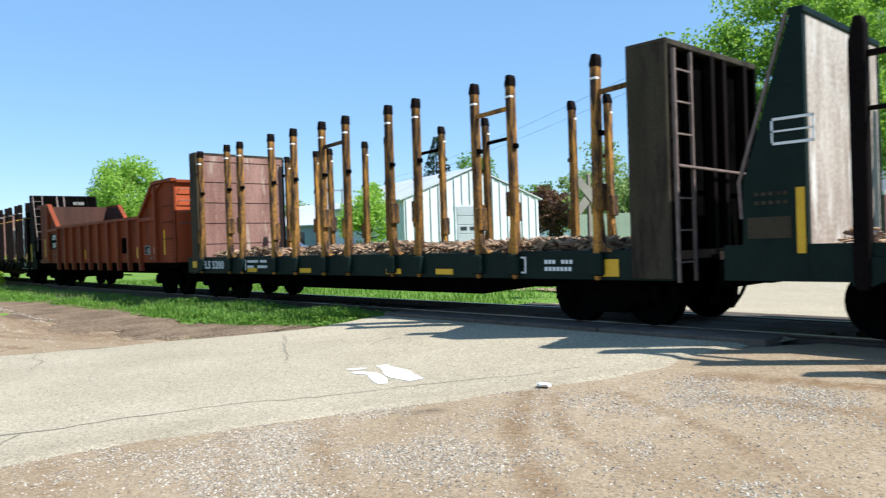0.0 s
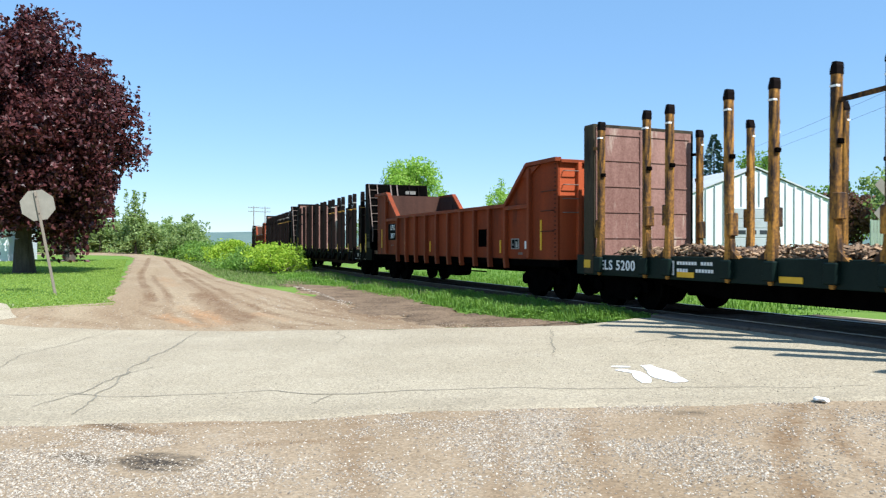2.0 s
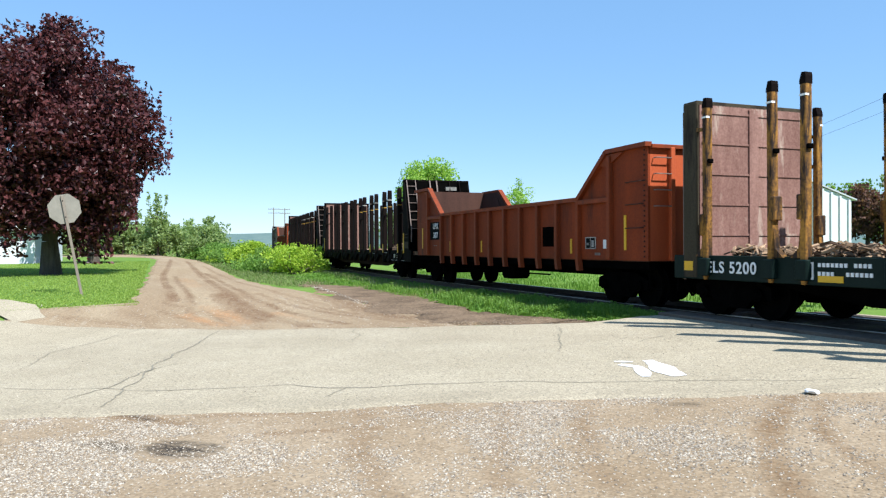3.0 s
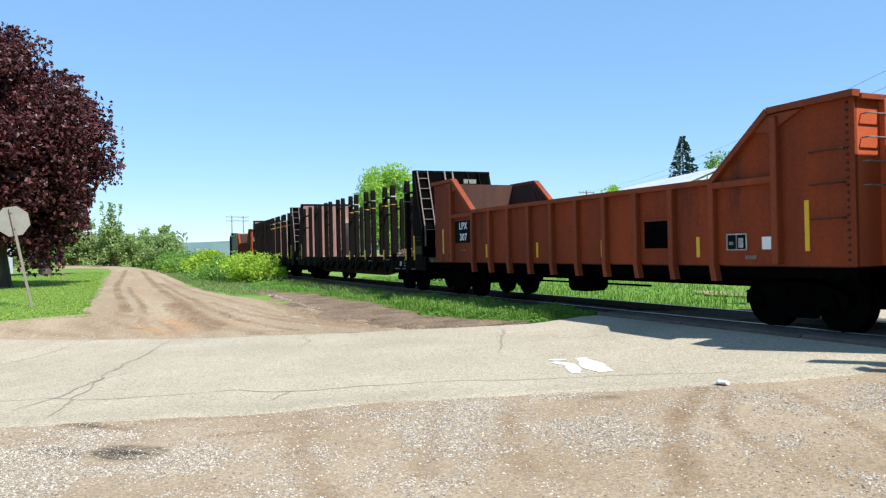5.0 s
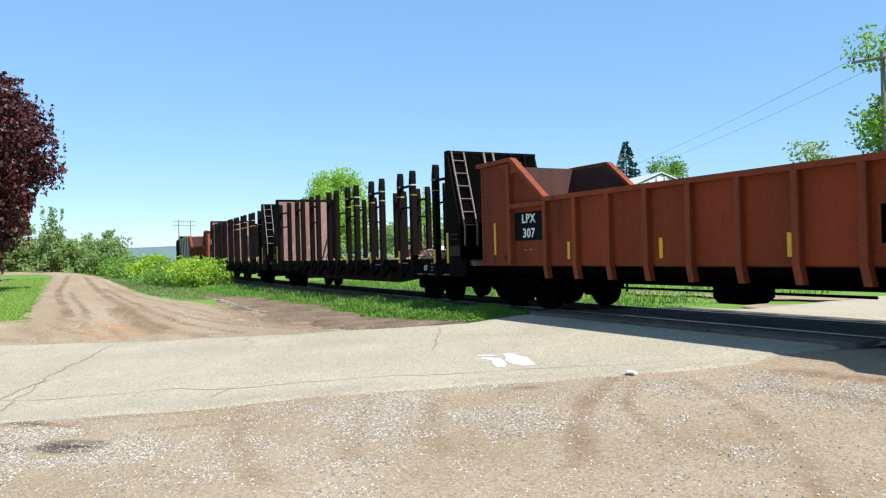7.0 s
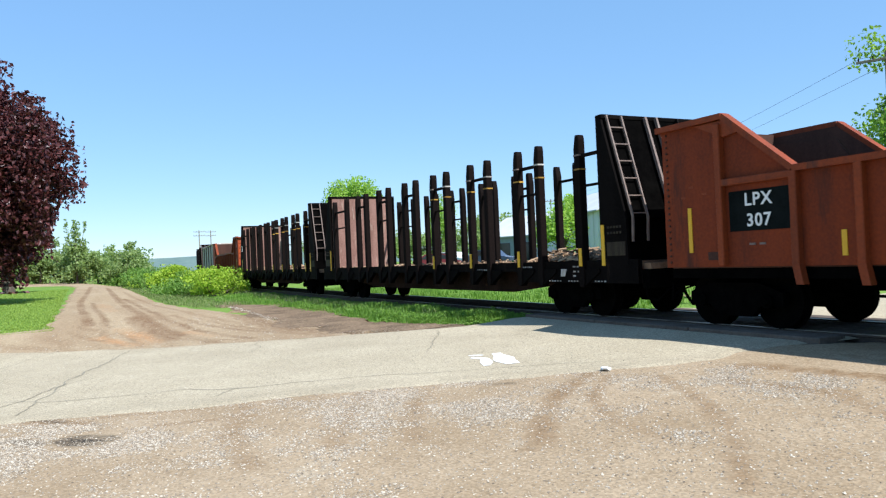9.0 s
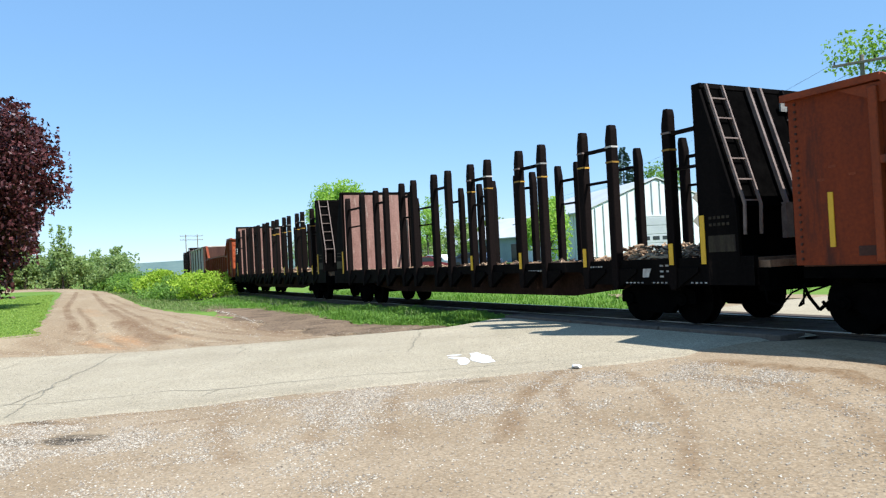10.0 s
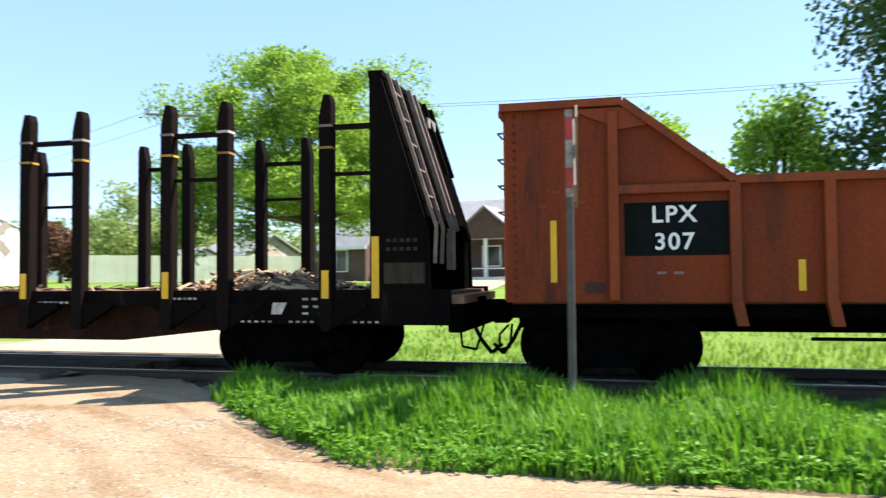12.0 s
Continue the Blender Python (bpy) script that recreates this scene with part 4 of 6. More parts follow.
        for y in (-1.14, -0.63, -0.05, 0.29, 0.92):
            xa, xb = sorted((x_out, x_out + inn * 0.12))
            part("bulkhead_post", box(bmesh.new(), xa, xb, y - 0.05, y + 0.05, deck - 0.1, top - 0.06, 0.01), "stake_dark", bulk)
        # black sheet added behind the posts, standing for the shade between them
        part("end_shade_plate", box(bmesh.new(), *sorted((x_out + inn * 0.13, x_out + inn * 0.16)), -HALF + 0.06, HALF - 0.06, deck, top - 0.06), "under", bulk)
        for k in range(7):
            z = 0.85 + k * 0.40
            part("rung", bar(bmesh.new(), (x_out - inn * 0.06, -1.19, z), (x_out - inn * 0.06, -0.78, z), 0.022, 0.022), "ladder", bulk, "bare steel ladder rung")
        for y in (-1.19, -0.78):
            part("ladder_rail", box(bmesh.new(), *sorted((x_out - inn * 0.04, x_out - inn * 0.08)), y - 0.016, y + 0.016, 0.6, top - 0.12), "ladder", bulk)
        bm = bmesh.new()
        rod(bm, (x_out - inn * 0.08, -1.18, 2.05), (x_out - inn * 0.08, 1.18, 2.0), 0.02, 6)
        part("grab_rail", bm, "ladder", bulk)
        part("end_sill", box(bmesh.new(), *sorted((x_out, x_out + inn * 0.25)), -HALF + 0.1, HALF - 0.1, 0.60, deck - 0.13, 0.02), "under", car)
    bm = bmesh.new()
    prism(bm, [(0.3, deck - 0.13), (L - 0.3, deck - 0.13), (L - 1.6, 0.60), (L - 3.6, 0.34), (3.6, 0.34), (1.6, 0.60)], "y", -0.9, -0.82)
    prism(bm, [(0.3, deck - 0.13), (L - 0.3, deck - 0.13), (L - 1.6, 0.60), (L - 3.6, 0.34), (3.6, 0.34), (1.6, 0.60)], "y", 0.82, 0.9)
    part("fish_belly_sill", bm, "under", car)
    truck(car, 1.15), truck(car, L - 1.15)
    coupler(car, 0.0, -1), coupler(car, L, 1)
    return car, L, 1.15, L - 1.15


def log_flat_dark(label, side_mat, plate_mat, lettered=True, detail=True):
    """Dark bulkhead flat car: sloping gusseted bulkheads and chamfered stakes."""
    L, deck, bot, top = 17.5, 1.03, 0.64, 3.60
    car = thing("log_flat_car", label, "rail car", "cars of the train")
    part("deck", box(bmesh.new(), 0.2, L - 0.2, -HALF + 0.1, HALF - 0.1, deck - 0.12, deck - 0.01), "chip", car, "deck littered with bark")
    rel = [0.54, 1.88, 2.66, 3.95, 4.75, 6.0, 6.75, 7.85, 8.6, 9.8, 10.55, 11.65, 12.4, 13.5, 14.76]
    xs = [L - 1.1 - r for r in rel]
    for s in (-1, 1):
        lo, hi = sorted((s * HALF, s * (HALF - 0.09)))
        bm = bmesh.new()
        prism(bm, [(0.15, deck + 0.02), (L - 0.15, deck + 0.02), (L - 0.15, bot), (L - 3.7, bot), (L - 4.0, 0.86), (4.0, 0.86), (3.7, bot), (0.15, bot)], "y", lo, hi)
        sill = part("side_sill", bm, side_mat, car)
        me = stake_mesh(0.56, 3.37, 0.165, 0.15, 0.26)
        me.materials.append(M["stake_dark"])
        for i, x in enumerate(xs):
            st = new("stake", me)
            st.parent = car
            st.matrix_basis = pose(x, s * (HALF - 0.02), 0, 0, 0, 0 if s < 0 else 180)
            if detail and s < 0 and i < 7:
                part("band", box(bmesh.new(), -0.0845, 0.0845, -0.079, 0.079, 2.98, 3.01), "band_white" if i % 2 else "ladder", st)
                part("band", box(bmesh.new(), -0.0845, 0.0845, -0.079, 0.079, 2.72, 2.748), "band_yellow", st)
                if i % 2 == 0:
                    part("marker_stripe", box(bmesh.new(), -0.045, 0.045, -0.084, -0.07, 0.95, 1.28), "yellow", st, "yellow reflective stripe")
            bm = bmesh.new()
            prism(bm, [(-0.10, bot - 0.04), (0.09, bot - 0.04), (0.50, 0.84), (0.50, 0.90), (-0.10, 0.90)], "y", -0.05, 0.05)
            part("stake_pocket", bm, side_mat, st)
        pairs = [(None, 0)] + [(i, i + 1) for i in range(1, 14, 2)]
        for a, b in pairs:
            x0 = L - 1.1 if a is None else xs[a]
            for z, w in ((2.98, 0.06), (2.42, 0.045)):
                if z < 2.5 and a is not None and a % 4 != 1:
                    continue
                part("tie_bar", bar(bmesh.new(), (x0, s * (HALF - 0.02), z), (xs[b], s * (HALF - 0.02), z), w, w), "stake_dark", car)
        if s < 0 and not lettered and detail:
            for z0, z1, x0, x1 in ((2.42, 2.45, 1.16, 1.62), (2.29, 2.31, 1.16, 1.62), (2.15, 2.18, 1.16, 1.62), (2.15, 2.45, 1.16, 1.18), (2.15, 2.45, 1.60, 1.62)):
                tick(sill, "stencil_frame", x0 - 0.42, x1 - 0.42, z0, z1, "white", -HALF - 0.02)
        if s < 0 and detail:
            y = -HALF - 0.012
            if lettered:
                bm = bmesh.new()
                prism(bm, [(L - 2.35, 0.76), (L - 2.22, 0.76), (L - 2.15, 0.90), (L - 2.33, 0.90)], "y", y, y + 0.01)
                part("stencil_mark", bm, "band_white", sill)
                for k in range(20):
                    if k not in (5, 6, 11, 15):
                        tick(sill, "stencil_mark", L - 2.75 + k * 0.09, L - 2.71 + k * 0.09, 0.662, 0.684, "band_white", y)
                for k, (u, v) in enumerate(((0, 0.95), (0.12, 0.95), (0.25, 0.95), (0, 0.86), (0.14, 0.86), (0.3, 0.86), (0, 0.78), (0.2, 0.78))):
                    tick(sill, "stencil_mark", L - 1.95 + u, L - 1.88 + u, v - 0.022, v + 0.006, "band_white", y)
                for k in range(6):
                    tick(sill, "stencil_mark", L - 3.75 + k * 0.07, L - 3.71 + k * 0.07, 0.935, 0.962, "band_white", y)
                    tick(sill, "stencil_mark", L - 5.65 + k * 0.08, L - 5.6 + k * 0.08, 0.885, 0.915, "band_white", y)
    for end in (0, 1):
        way = 1 if end else -1
        xi = L - 1.1 if end else 1.1
        at = lambda u: xi + way * u
        bulk = part("bulkhead", box(bmesh.new(), *sorted((at(0.0), at(0.05))), -HALF + 0.1, HALF - 0.1, deck, top - 0.02), plate_mat, car, "scraped steel bulkhead plate")
        for s in (-1, 1):
            lo, hi = sorted((s * (HALF + 0.005), s * (HALF - 0.05)))
            bm = bmesh.new()
            prism(bm, [(at(0.0), 0.64), (at(0.95), 0.64), (at(0.95), 0.9), (at(0.72), 0.95), (at(0.70), 1.75), (at(0.12), top), (at(0.0), top)], "y", lo, hi)
            gus = part("bulkhead_gusset", bm, side_mat, bulk)
            if s < 0 and detail:
                lo2 = -HALF - 0.014
                tick(gus, "marker_stripe", *sorted((at(0.02), at(0.11))), 0.95, 1.67, "yellow", lo2, "yellow reflective stripe")
                tick(gus, "faded_panel", *sorted((at(0.17), at(0.66))), 1.12, 1.36, "bulk_olive", lo2 + 0.004)
                for k in range(5):
                    tick(gus, "stencil_mark", *sorted((at(0.20 + k * 0.08), at(0.25 + k * 0.08))), 1.50, 1.54, "bulk_olive", lo2)
                    tick(gus, "stencil_mark", *sorted((at(0.20 + k * 0.08), at(0.25 + k * 0.08))), 1.60, 1.64, "bulk_olive", lo2)
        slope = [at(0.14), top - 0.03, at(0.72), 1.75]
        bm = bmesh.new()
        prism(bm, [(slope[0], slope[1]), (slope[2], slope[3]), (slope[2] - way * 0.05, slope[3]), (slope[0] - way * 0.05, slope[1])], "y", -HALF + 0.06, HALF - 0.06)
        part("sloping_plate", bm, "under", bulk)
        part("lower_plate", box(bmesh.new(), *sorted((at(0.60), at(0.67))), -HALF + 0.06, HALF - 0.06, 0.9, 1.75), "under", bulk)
        part("top_cap", box(bmesh.new(), *sorted((at(-0.02), at(0.16))), -HALF, HALF, top - 0.05, top + 0.03, 0.01), side_mat, bulk)
        if detail or end:
            def on_slope(f, y):
                return (slope[0] + (slope[2] - slope[0]) * f + way * 0.06, y, slope[1] + (slope[3] - slope[1]) * f + 0.03)
            for y0 in (-1.18, -0.85):
                bm = bmesh.new()
                bar(bm, on_slope(0.0, y0), on_slope(1.0, y0), 0.028, 0.04)
                bar(bm, on_slope(1.0, y0), (at(0.76), y0, 1.35), 0.028, 0.04)
                part("ladder_rail", bm, "ladder", bulk)
            for k in range(6):
                a = on_slope(0.12 + k * 0.17, -1.18)
                b = on_slope(0.12 + k * 0.17, -0.85)
                part("rung", bar(bmesh.new(), a, b, 0.02, 0.02), "ladder", bulk, "bare steel ladder rung")
            for y0 in (-0.30, -0.04, 0.46, 0.85):
                bm = bmesh.new()
                bar(bm, on_slope(0.0, y0), on_slope(1.0 if y0 < 0.2 else 0.55, y0), 0.045 if y0 < 0.2 else 0.025, 0.06)
                part("brace", bm, "ladder" if y0 < 0.2 else "stake_dark", bulk)
            part("brace_foot", box(bmesh.new(), *sorted((at(0.70), at(0.78))), -0.33, -0.17, 1.28, 1.80), "ladder", bulk, "worn pale brace foot")
            part("number_plate", bar(bmesh.new(), on_slope(0.16, 0.30), on_slope(0.16, 0.72), 0.03, 0.13), "band_white", bulk, "small dirty white plate")
            part("end_platform", box(bmesh.new(), *sorted((at(0.70), at(1.08))), -1.1, 1.1, 0.88, 0.98), "chip", car)
        part("end_sill", box(bmesh.new(), *sorted((at(0.9), at(1.08))), -HALF + 0.1, HALF - 0.1, 0.55, 0.87, 0.02), "under", car)
    bm = bmesh.new()
    for y in (-0.95, 0.87):
        prism(bm, [(0.5, deck - 0.13), (L - 0.5, deck - 0.13), (L - 2.9, 0.58), (L - 4.6, 0.40), (4.6, 0.40), (2.9, 0.58)], "y", y, y + 0.08)
    part("fish_belly_sill", bm, "rust_sill", car, "rusty brown fish-belly sill")
    truck(car, 2.3), truck(car, L - 2.3)
    coupler(car, 0.0, -1), coupler(car, L, 1)
    return car, L, 2.3, L - 2.3


def hopper_pale():
    """A pale chalky car with rounded bays, far down the train."""
    L = 14.0
    car = thing("hopper_car", "pale chalky hopper car with rust streaks", "rail car", "cars of the train")
    bm = bmesh.new()
    for k in range(5):
        x = 0.5 + k * 2.6
        prism(bm, [(x, -1.2), (x + 2.56, -1.2), (x + 2.56, 1.2), (x, 1.2)], "z", 0.75, 3.1)
    part("body", bm, "pale_car", car)
    for k in range(6):
        part("body_rib", box(bmesh.new(), 0.45 + k * 2.6, 0.57 + k * 2.6, -1.26, 1.26, 0.7, 3.2, 0.02), "gondola_in", car)
    part("top_rail", box(bmesh.new(), 0.4, L - 0.4, -1.26, 1.26, 3.1, 3.2, 0.02), "pale_car", car)
    part("center_sill", box(bmesh.new(), 0.1, L - 0.1, -0.3, 0.3, 0.5, 0.74), "under", car)
    truck(car, 1.5), truck(car, L - 1.5)
    return car, L, 1.5, L - 1.5


# each car: object and its place behind or ahead of the orange gondola's rear end
CONSIST = []


def couple(made, at):
    CONSIST.append((made[0], made[1], made[2], made[3], at))


couple(gondola("orange steel gondola with raised sloping ends"), 0.0)
couple(log_flat_green(), 13.6)
couple(log_flat_dark("dark green log flat with a pale scraped bulkhead", "green_car", "plate_pale", lettered=False), 27.72)
couple(log_flat_dark("brown-black log flat with chamfered stakes", "black_car", "plate_red"), -18.0)
couple(log_flat_dark("brown-black log flat farther down the train", "black_car", "plate_red", lettered=False), -36.1)
couple(gondola("orange steel gondola far down the train", lettered=False), -49.6)
couple(hopper_pale(), -64.3)
couple(log_flat_dark("dark log flat at the far end of the train", "black_car", "plate_red", False, False), -82.4)
LITTER = []
for (car, L, a, b, at), n, mark in zip(CONSIST, (0, 8000, 1500, 5200, 900, 0, 0, 0), range(8)):
    if n:
        d = debris(L - 2.4, 1.2, mark, n, ((L - 3.0, 0.75),) if mark == 3 else ())
        tagged(d, "torn bark and sticks left on the flat car deck", "bark", kind="stuff")
        LITTER.append((d, L, a, b, at, 1.0 if mark == 1 else 1.03))


def train_x(t):
    """Where the rear end of the orange gondola is, along the track."""
    return -30.6 + 2.759 * t + 0.0089 * t * t + 0.12 * math.exp(-((t - 9.6) / 1.6) ** 2)


def car_pose(x, a, b, lift=0.0):
    p, q = Vector((x + a, track_y(x + a), RAIL_Z)), Vector((x + b, track_y(x + b), RAIL_Z))
    turn = math.atan2(q.y - p.y, q.x - p.x)
    return Matrix.Translation((p.x - a * math.cos(turn), p.y - a * math.sin(turn), RAIL_Z + lift)) @ Matrix.Rotation(turn, 4, "Z")


def motions():
    for car, L, a, b, at in CONSIST:
        walk(car, [(t, car_pose(train_x(t) + at, a, b)) for t in range(13)])
    for d, L, a, b, at, lift in LITTER:
        walk(d, [(t, car_pose(train_x(t) + at, a, b, lift)) for t in range(13)])


# ---- marks on the ground ----
def marks():
    for line, w in (([(-13.63, 1.0), (-12.2, 0.53), (-10.9, 0.02), (-9.7, -0.3), (-8.66, -0.5), (-7.2, -0.87)], 0.04),
                    ([(-9.9, 0.1), (-9.4, -0.45), (-8.6, -0.75), (-7.9, -1.3)], 0.03),
                    ([(-3.6, 6.6), (-5.0, 4.4), (-5.88, 3.24), (-6.25, 2.4), (-6.53, 1.78), (-7.09, 1.16), (-7.54, 0.41), (-7.84, -0.27), (-8.72, -1.35), (-10.5, -4)], 0.022),
                    ([(-9.47, 6.38), (-8.9, 6.1), (-8.48, 5.79), (-7.6, 5.4), (-7.2, 5.1)], 0.022),
                    ([(-12.2, 3.4), (-11.0, 3.2), (-10.2, 2.8)], 0.02), ([(-8.3, 8.0), (-7.4, 7.2), (-7.1, 6.4)], 0.02),
                    ([(-6.5, 1.8), (-6.1, 1.5)], 0.02), ([(-15.0, -0.4), (-12.8, -1.9), (-11, -2.2)], 0.02)):
        tagged(ribbon("road_crack", line, w * 0.75, "crack", 0.036, line[0][0], 0.12, 90), "dirt-filled crack in the asphalt", "crack", "cracks in the road", "structure")
    for line, w in (([(-5.99, 5.20), (-5.82, 5.36)], 0.10), ([(-5.78, 5.13), (-5.50, 5.21), (-5.22, 5.07), (-4.97, 4.93)], 0.175), ([(-5.80, 5.58), (-5.46, 5.47), (-5.10, 5.32), (-4.78, 5.26)], 0.265)):
        tagged(ribbon("road_paint", line, w, "paint", 0.036, line[0][1], 0.015, 30), "worn white painted mark on the asphalt", "road marking", "painted marks", "structure")
    tagged(sheet("driveway", [(-17.2, -2.5), (-19, -2.9), (-24, -7.5), (-30, -13)], [(-16.8, -3.1), (-18.4, -3.7), (-23, -8.6), (-28.5, -14)], "asphalt", 0.022, 30, 3, 0.1), "narrow pale concrete walk across the lawn", "walkway", kind="structure")
    # a crumpled scrap of white paper
    rng = random.Random(4)
    bm = bmesh.new()
    bmesh.ops.create_icosphere(bm, subdivisions=2, radius=0.058)
    for v in bm.verts:
        v.co = Vector((v.co.x * 1.3, v.co.y * 0.9, max(v.co.z, -0.02) * 0.55)) * rng.uniform(0.6, 1.25)
    ob = part("paper_scrap", bm, "white")
    ob.matrix_basis = pose(-3.4, 5.73, gz(-3.4, 5.73) + 0.035)
    tagged(ob, "crumpled white paper scrap on the road edge", "litter")


marks()


def scatter_stones(name, label, count, area, size, material, seed, keep=None, lift=0.02):
    rng = random.Random(seed)
    vs, fs = [], []
    shape = [Vector(v) for v in ((1, 0, 0), (0, 1, 0), (-1, 0, 0), (0, -1, 0), (0.1, 0.1, 0.8), (0, 0, -0.5))]
    tri = ((0, 1, 4), (1, 2, 4), (2, 3, 4), (3, 0, 4))
    while len(fs) < count * 4:
        x, y = rng.uniform(area[0], area[1]), rng.uniform(area[2], area[3])
        if keep and not keep(x, y, rng):
            continue
        s = size[0] + (size[1] - size[0]) * rng.random() ** 2.5
        m = Matrix.Translation((x, y, gz(x, y) + lift)) @ Euler((rng.uniform(-0.4, 0.4), rng.uniform(-0.4, 0.4), rng.uniform(0, 6.28))).to_matrix().to_4x4() @ Matrix.Diagonal((s, s * rng.uniform(0.55, 1), s * rng.uniform(0.5, 0.9), 1))
        k = len(vs)
        vs += [tuple(m @ v) for v in shape[:5]]
        fs += [(k + a, k + b, k + c) for a, b, c in tri]
    return tagged(from_arrays(name, vs, fs, material), label, "stones", kind="stuff")


def near_edge(y):
    """Where the asphalt ends towards the gravel."""
    pts = [(-7.2, -1.9), (-6.1, 0.35), (-5.1, 2.4), (-3.8, 4.9), (-3.0, 6.5), (-2.1, 8.7)]
    for (x0, y0), (x1, y1) in zip(pts, pts[1:]):
        if y <= y1:
            return x0 + (x1 - x0) * (y - y0) / (y1 - y0)
    return -2.1


def on_lot(x, y, rng):
    if x < near_edge(y) - 0.12 or (y > 5.5 and x > 1.0 and y > 8.3 - x * 0.8):
        return False
    if math.hypot((x + 4.9) / 0.45, (y + 0.1) / 0.4) < 1.0 and rng.random() < 0.75:
        return False
    d = noise.noise((x * 0.55, y * 0.55, 4.0)) + 0.6 * noise.noise((x * 1.5, y * 1.5, 9.0)) + 0.35 * noise.noise((x * 4.5, y * 4.5, 2.0)) - 0.05 * max(0.0, y - 3.0) - 0.16 * max(0.0, x + 1.5)
    return rng.random() < 0.10 + 0.90 * smooth01((d + 0.16) / 0.6) * (1 - 0.8 * trodden(x, y, LOT_RUTS))


scatter_stones("gravel_stones", "loose pale gravel stones on the dirt", 120000, (-8, 2.5, -4.5, 7.6), (0.0045, 0.0165), "stone", 5, on_lot, 0.013)
scatter_stones("lane_gravel", "streak of white gravel on the bare soil", 420, (-24.5, -16.5, 4.5, 5.7), (0.010, 0.024), "stone", 18, lambda x, y, r: abs(y - 5.25 + 0.047 * (x + 24)) < 0.10 + 0.2 * noise.noise((x * 1.5, 0, 5)), 0.045)
scatter_stones("asphalt_grit", "fine pale grit worn loose on the asphalt", 16000, (-14.5, -2.5, -2.5, 8), (0.004, 0.011), "stone", 15, lambda x, y, r: near_edge(y) - 8.0 < x < near_edge(y) - 0.05, 0.033)
scatter_stones("road_edge_stones", "small stones along the lane mouth", 2500, (-19, -10.5, -3.2, 6.2), (0.006, 0.022), "stone", 8, lambda x, y, r: x < -9.5 - 0.62 * (8 - y) + 0.2 and r.random() < 0.5)


for x, y, rx, ry, turn in ((-8.9, 15.6, 2.2, 0.7, 0.2), (-12.6, 14.9, 1.3, 0.5, -0.1), (-6.9, 13.4, 1.2, 0.6, 0.3)):
    tagged(blotch("bare_patch", x, y, rx, ry, "dirt", 0.02, x, turn, 0.6), "bare pale dirt worn in the grass", "dirt", "bare patches", "structure")


# ---- grass ----
def blades(name, label, count, spot, tall, material, seed, width=0.012):
    """Bent tapered blades; spot(rng) gives a place and a height factor."""
    rng = random.Random(seed)
    vs, fs = [], []
    for _ in range(count):
        x, y, f = spot(rng)
        h = rng.uniform(tall[0], tall[1]) * f
        a, lean = rng.uniform(0, 6.283), rng.uniform(0.1, 0.55) * h
        w = width * rng.uniform(0.7, 1.5)
        z = max(gz(x, y), RAIL_Z - 0.17 if abs(y - track_y(x)) < 2.0 else -1.0) - 0.01
        dx, dy = math.cos(a), math.sin(a)
        k = len(vs)
        vs += [(x - dy * w, y + dx * w, z), (x + dy * w, y - dx * w, z), (x + dx * lean * 0.35 - dy * w * 0.8, y + dy * lean * 0.35 + dx * w * 0.8, z + h * 0.6),
               (x + dx * lean * 0.35 + dy * w * 0.8, y + dy * lean * 0.35 - dx * w * 0.8, z + h * 0.6), (x + dx * lean, y + dy * lean, z + h)]
        fs += [(k, k + 1, k + 3, k + 2), (k + 2, k + 3, k + 4)]
    return tagged(from_arrays(name, vs, fs, material), label, "grass", kind="stuff")


def verge_right(rng):
    while True:
        x, y = rng.uniform(0.5, 15.5), rng.uniform(5.45, 8.25)
        edge = 5.6 + 0.12 * noise.noise((x * 2.2, 0, 3)) + max(0.0, (3.0 - x)) * 0.82
        if y > edge and rng.random() < 0.55 + 0.6 * noise.noise((x * 1.3, y * 1.3, 6)):
            return x, y, (0.45 + 0.55 * smooth01((y - edge) / 0.7)) * (0.8 + 0.6 * noise.noise((x * 0.9, y * 0.9, 1)))


def verge_edge(x):
    """Where the bare soil gives way to the grass along the track."""
    pts = [(-30, 5.9), (-24, 6.45), (-20, 6.5), (-15, 6.6), (-12.3, 6.55), (-10.4, 6.95), (-9.2, 7.65), (-8.6, 8.4)]
    for (x0, y0), (x1, y1) in zip(pts, pts[1:]):
        if x <= x1:
            return y0 + (y1 - y0) * (max(x, x0) - x0) / (x1 - x0)
    return 8.4


def verge_left(rng):
    while True:
        x = -8.7 - 27 * rng.random() ** 1.5
        lo = verge_edge(x) + 0.22 * noise.noise((x * 0.8, 1, 1)) + 0.12 * noise.noise((x * 3.1, 1, 4))
        hi = track_y(x) - 0.95
        y = rng.uniform(lo, hi)
        far = smooth01((-13 - x) / 9)
        if y > lo and rng.random() < 0.9 - 0.45 * far + 0.9 * noise.noise((x * 0.9, y * 1.6, 12)):
            rim = smooth01((y - lo) / 0.5) * (0.45 + 0.55 * smooth01((hi - y) / 0.8))
            return x, y, (0.3 + 0.7 * rim) * (1 - 0.45 * far) * (0.75 + 0.7 * noise.noise((x * 0.7, y * 0.7, 2)))


def verge_beyond(rng):
    x = rng.uniform(-34, 24)
    while -8.8 < x < 0.3:
        x = rng.uniform(-34, 24)
    y = track_y(x) + 1.5 + 12 * rng.random() ** 1.7
    return x, y, 0.75 + 0.9 * noise.noise((x * 0.6, y * 0.6, 2))


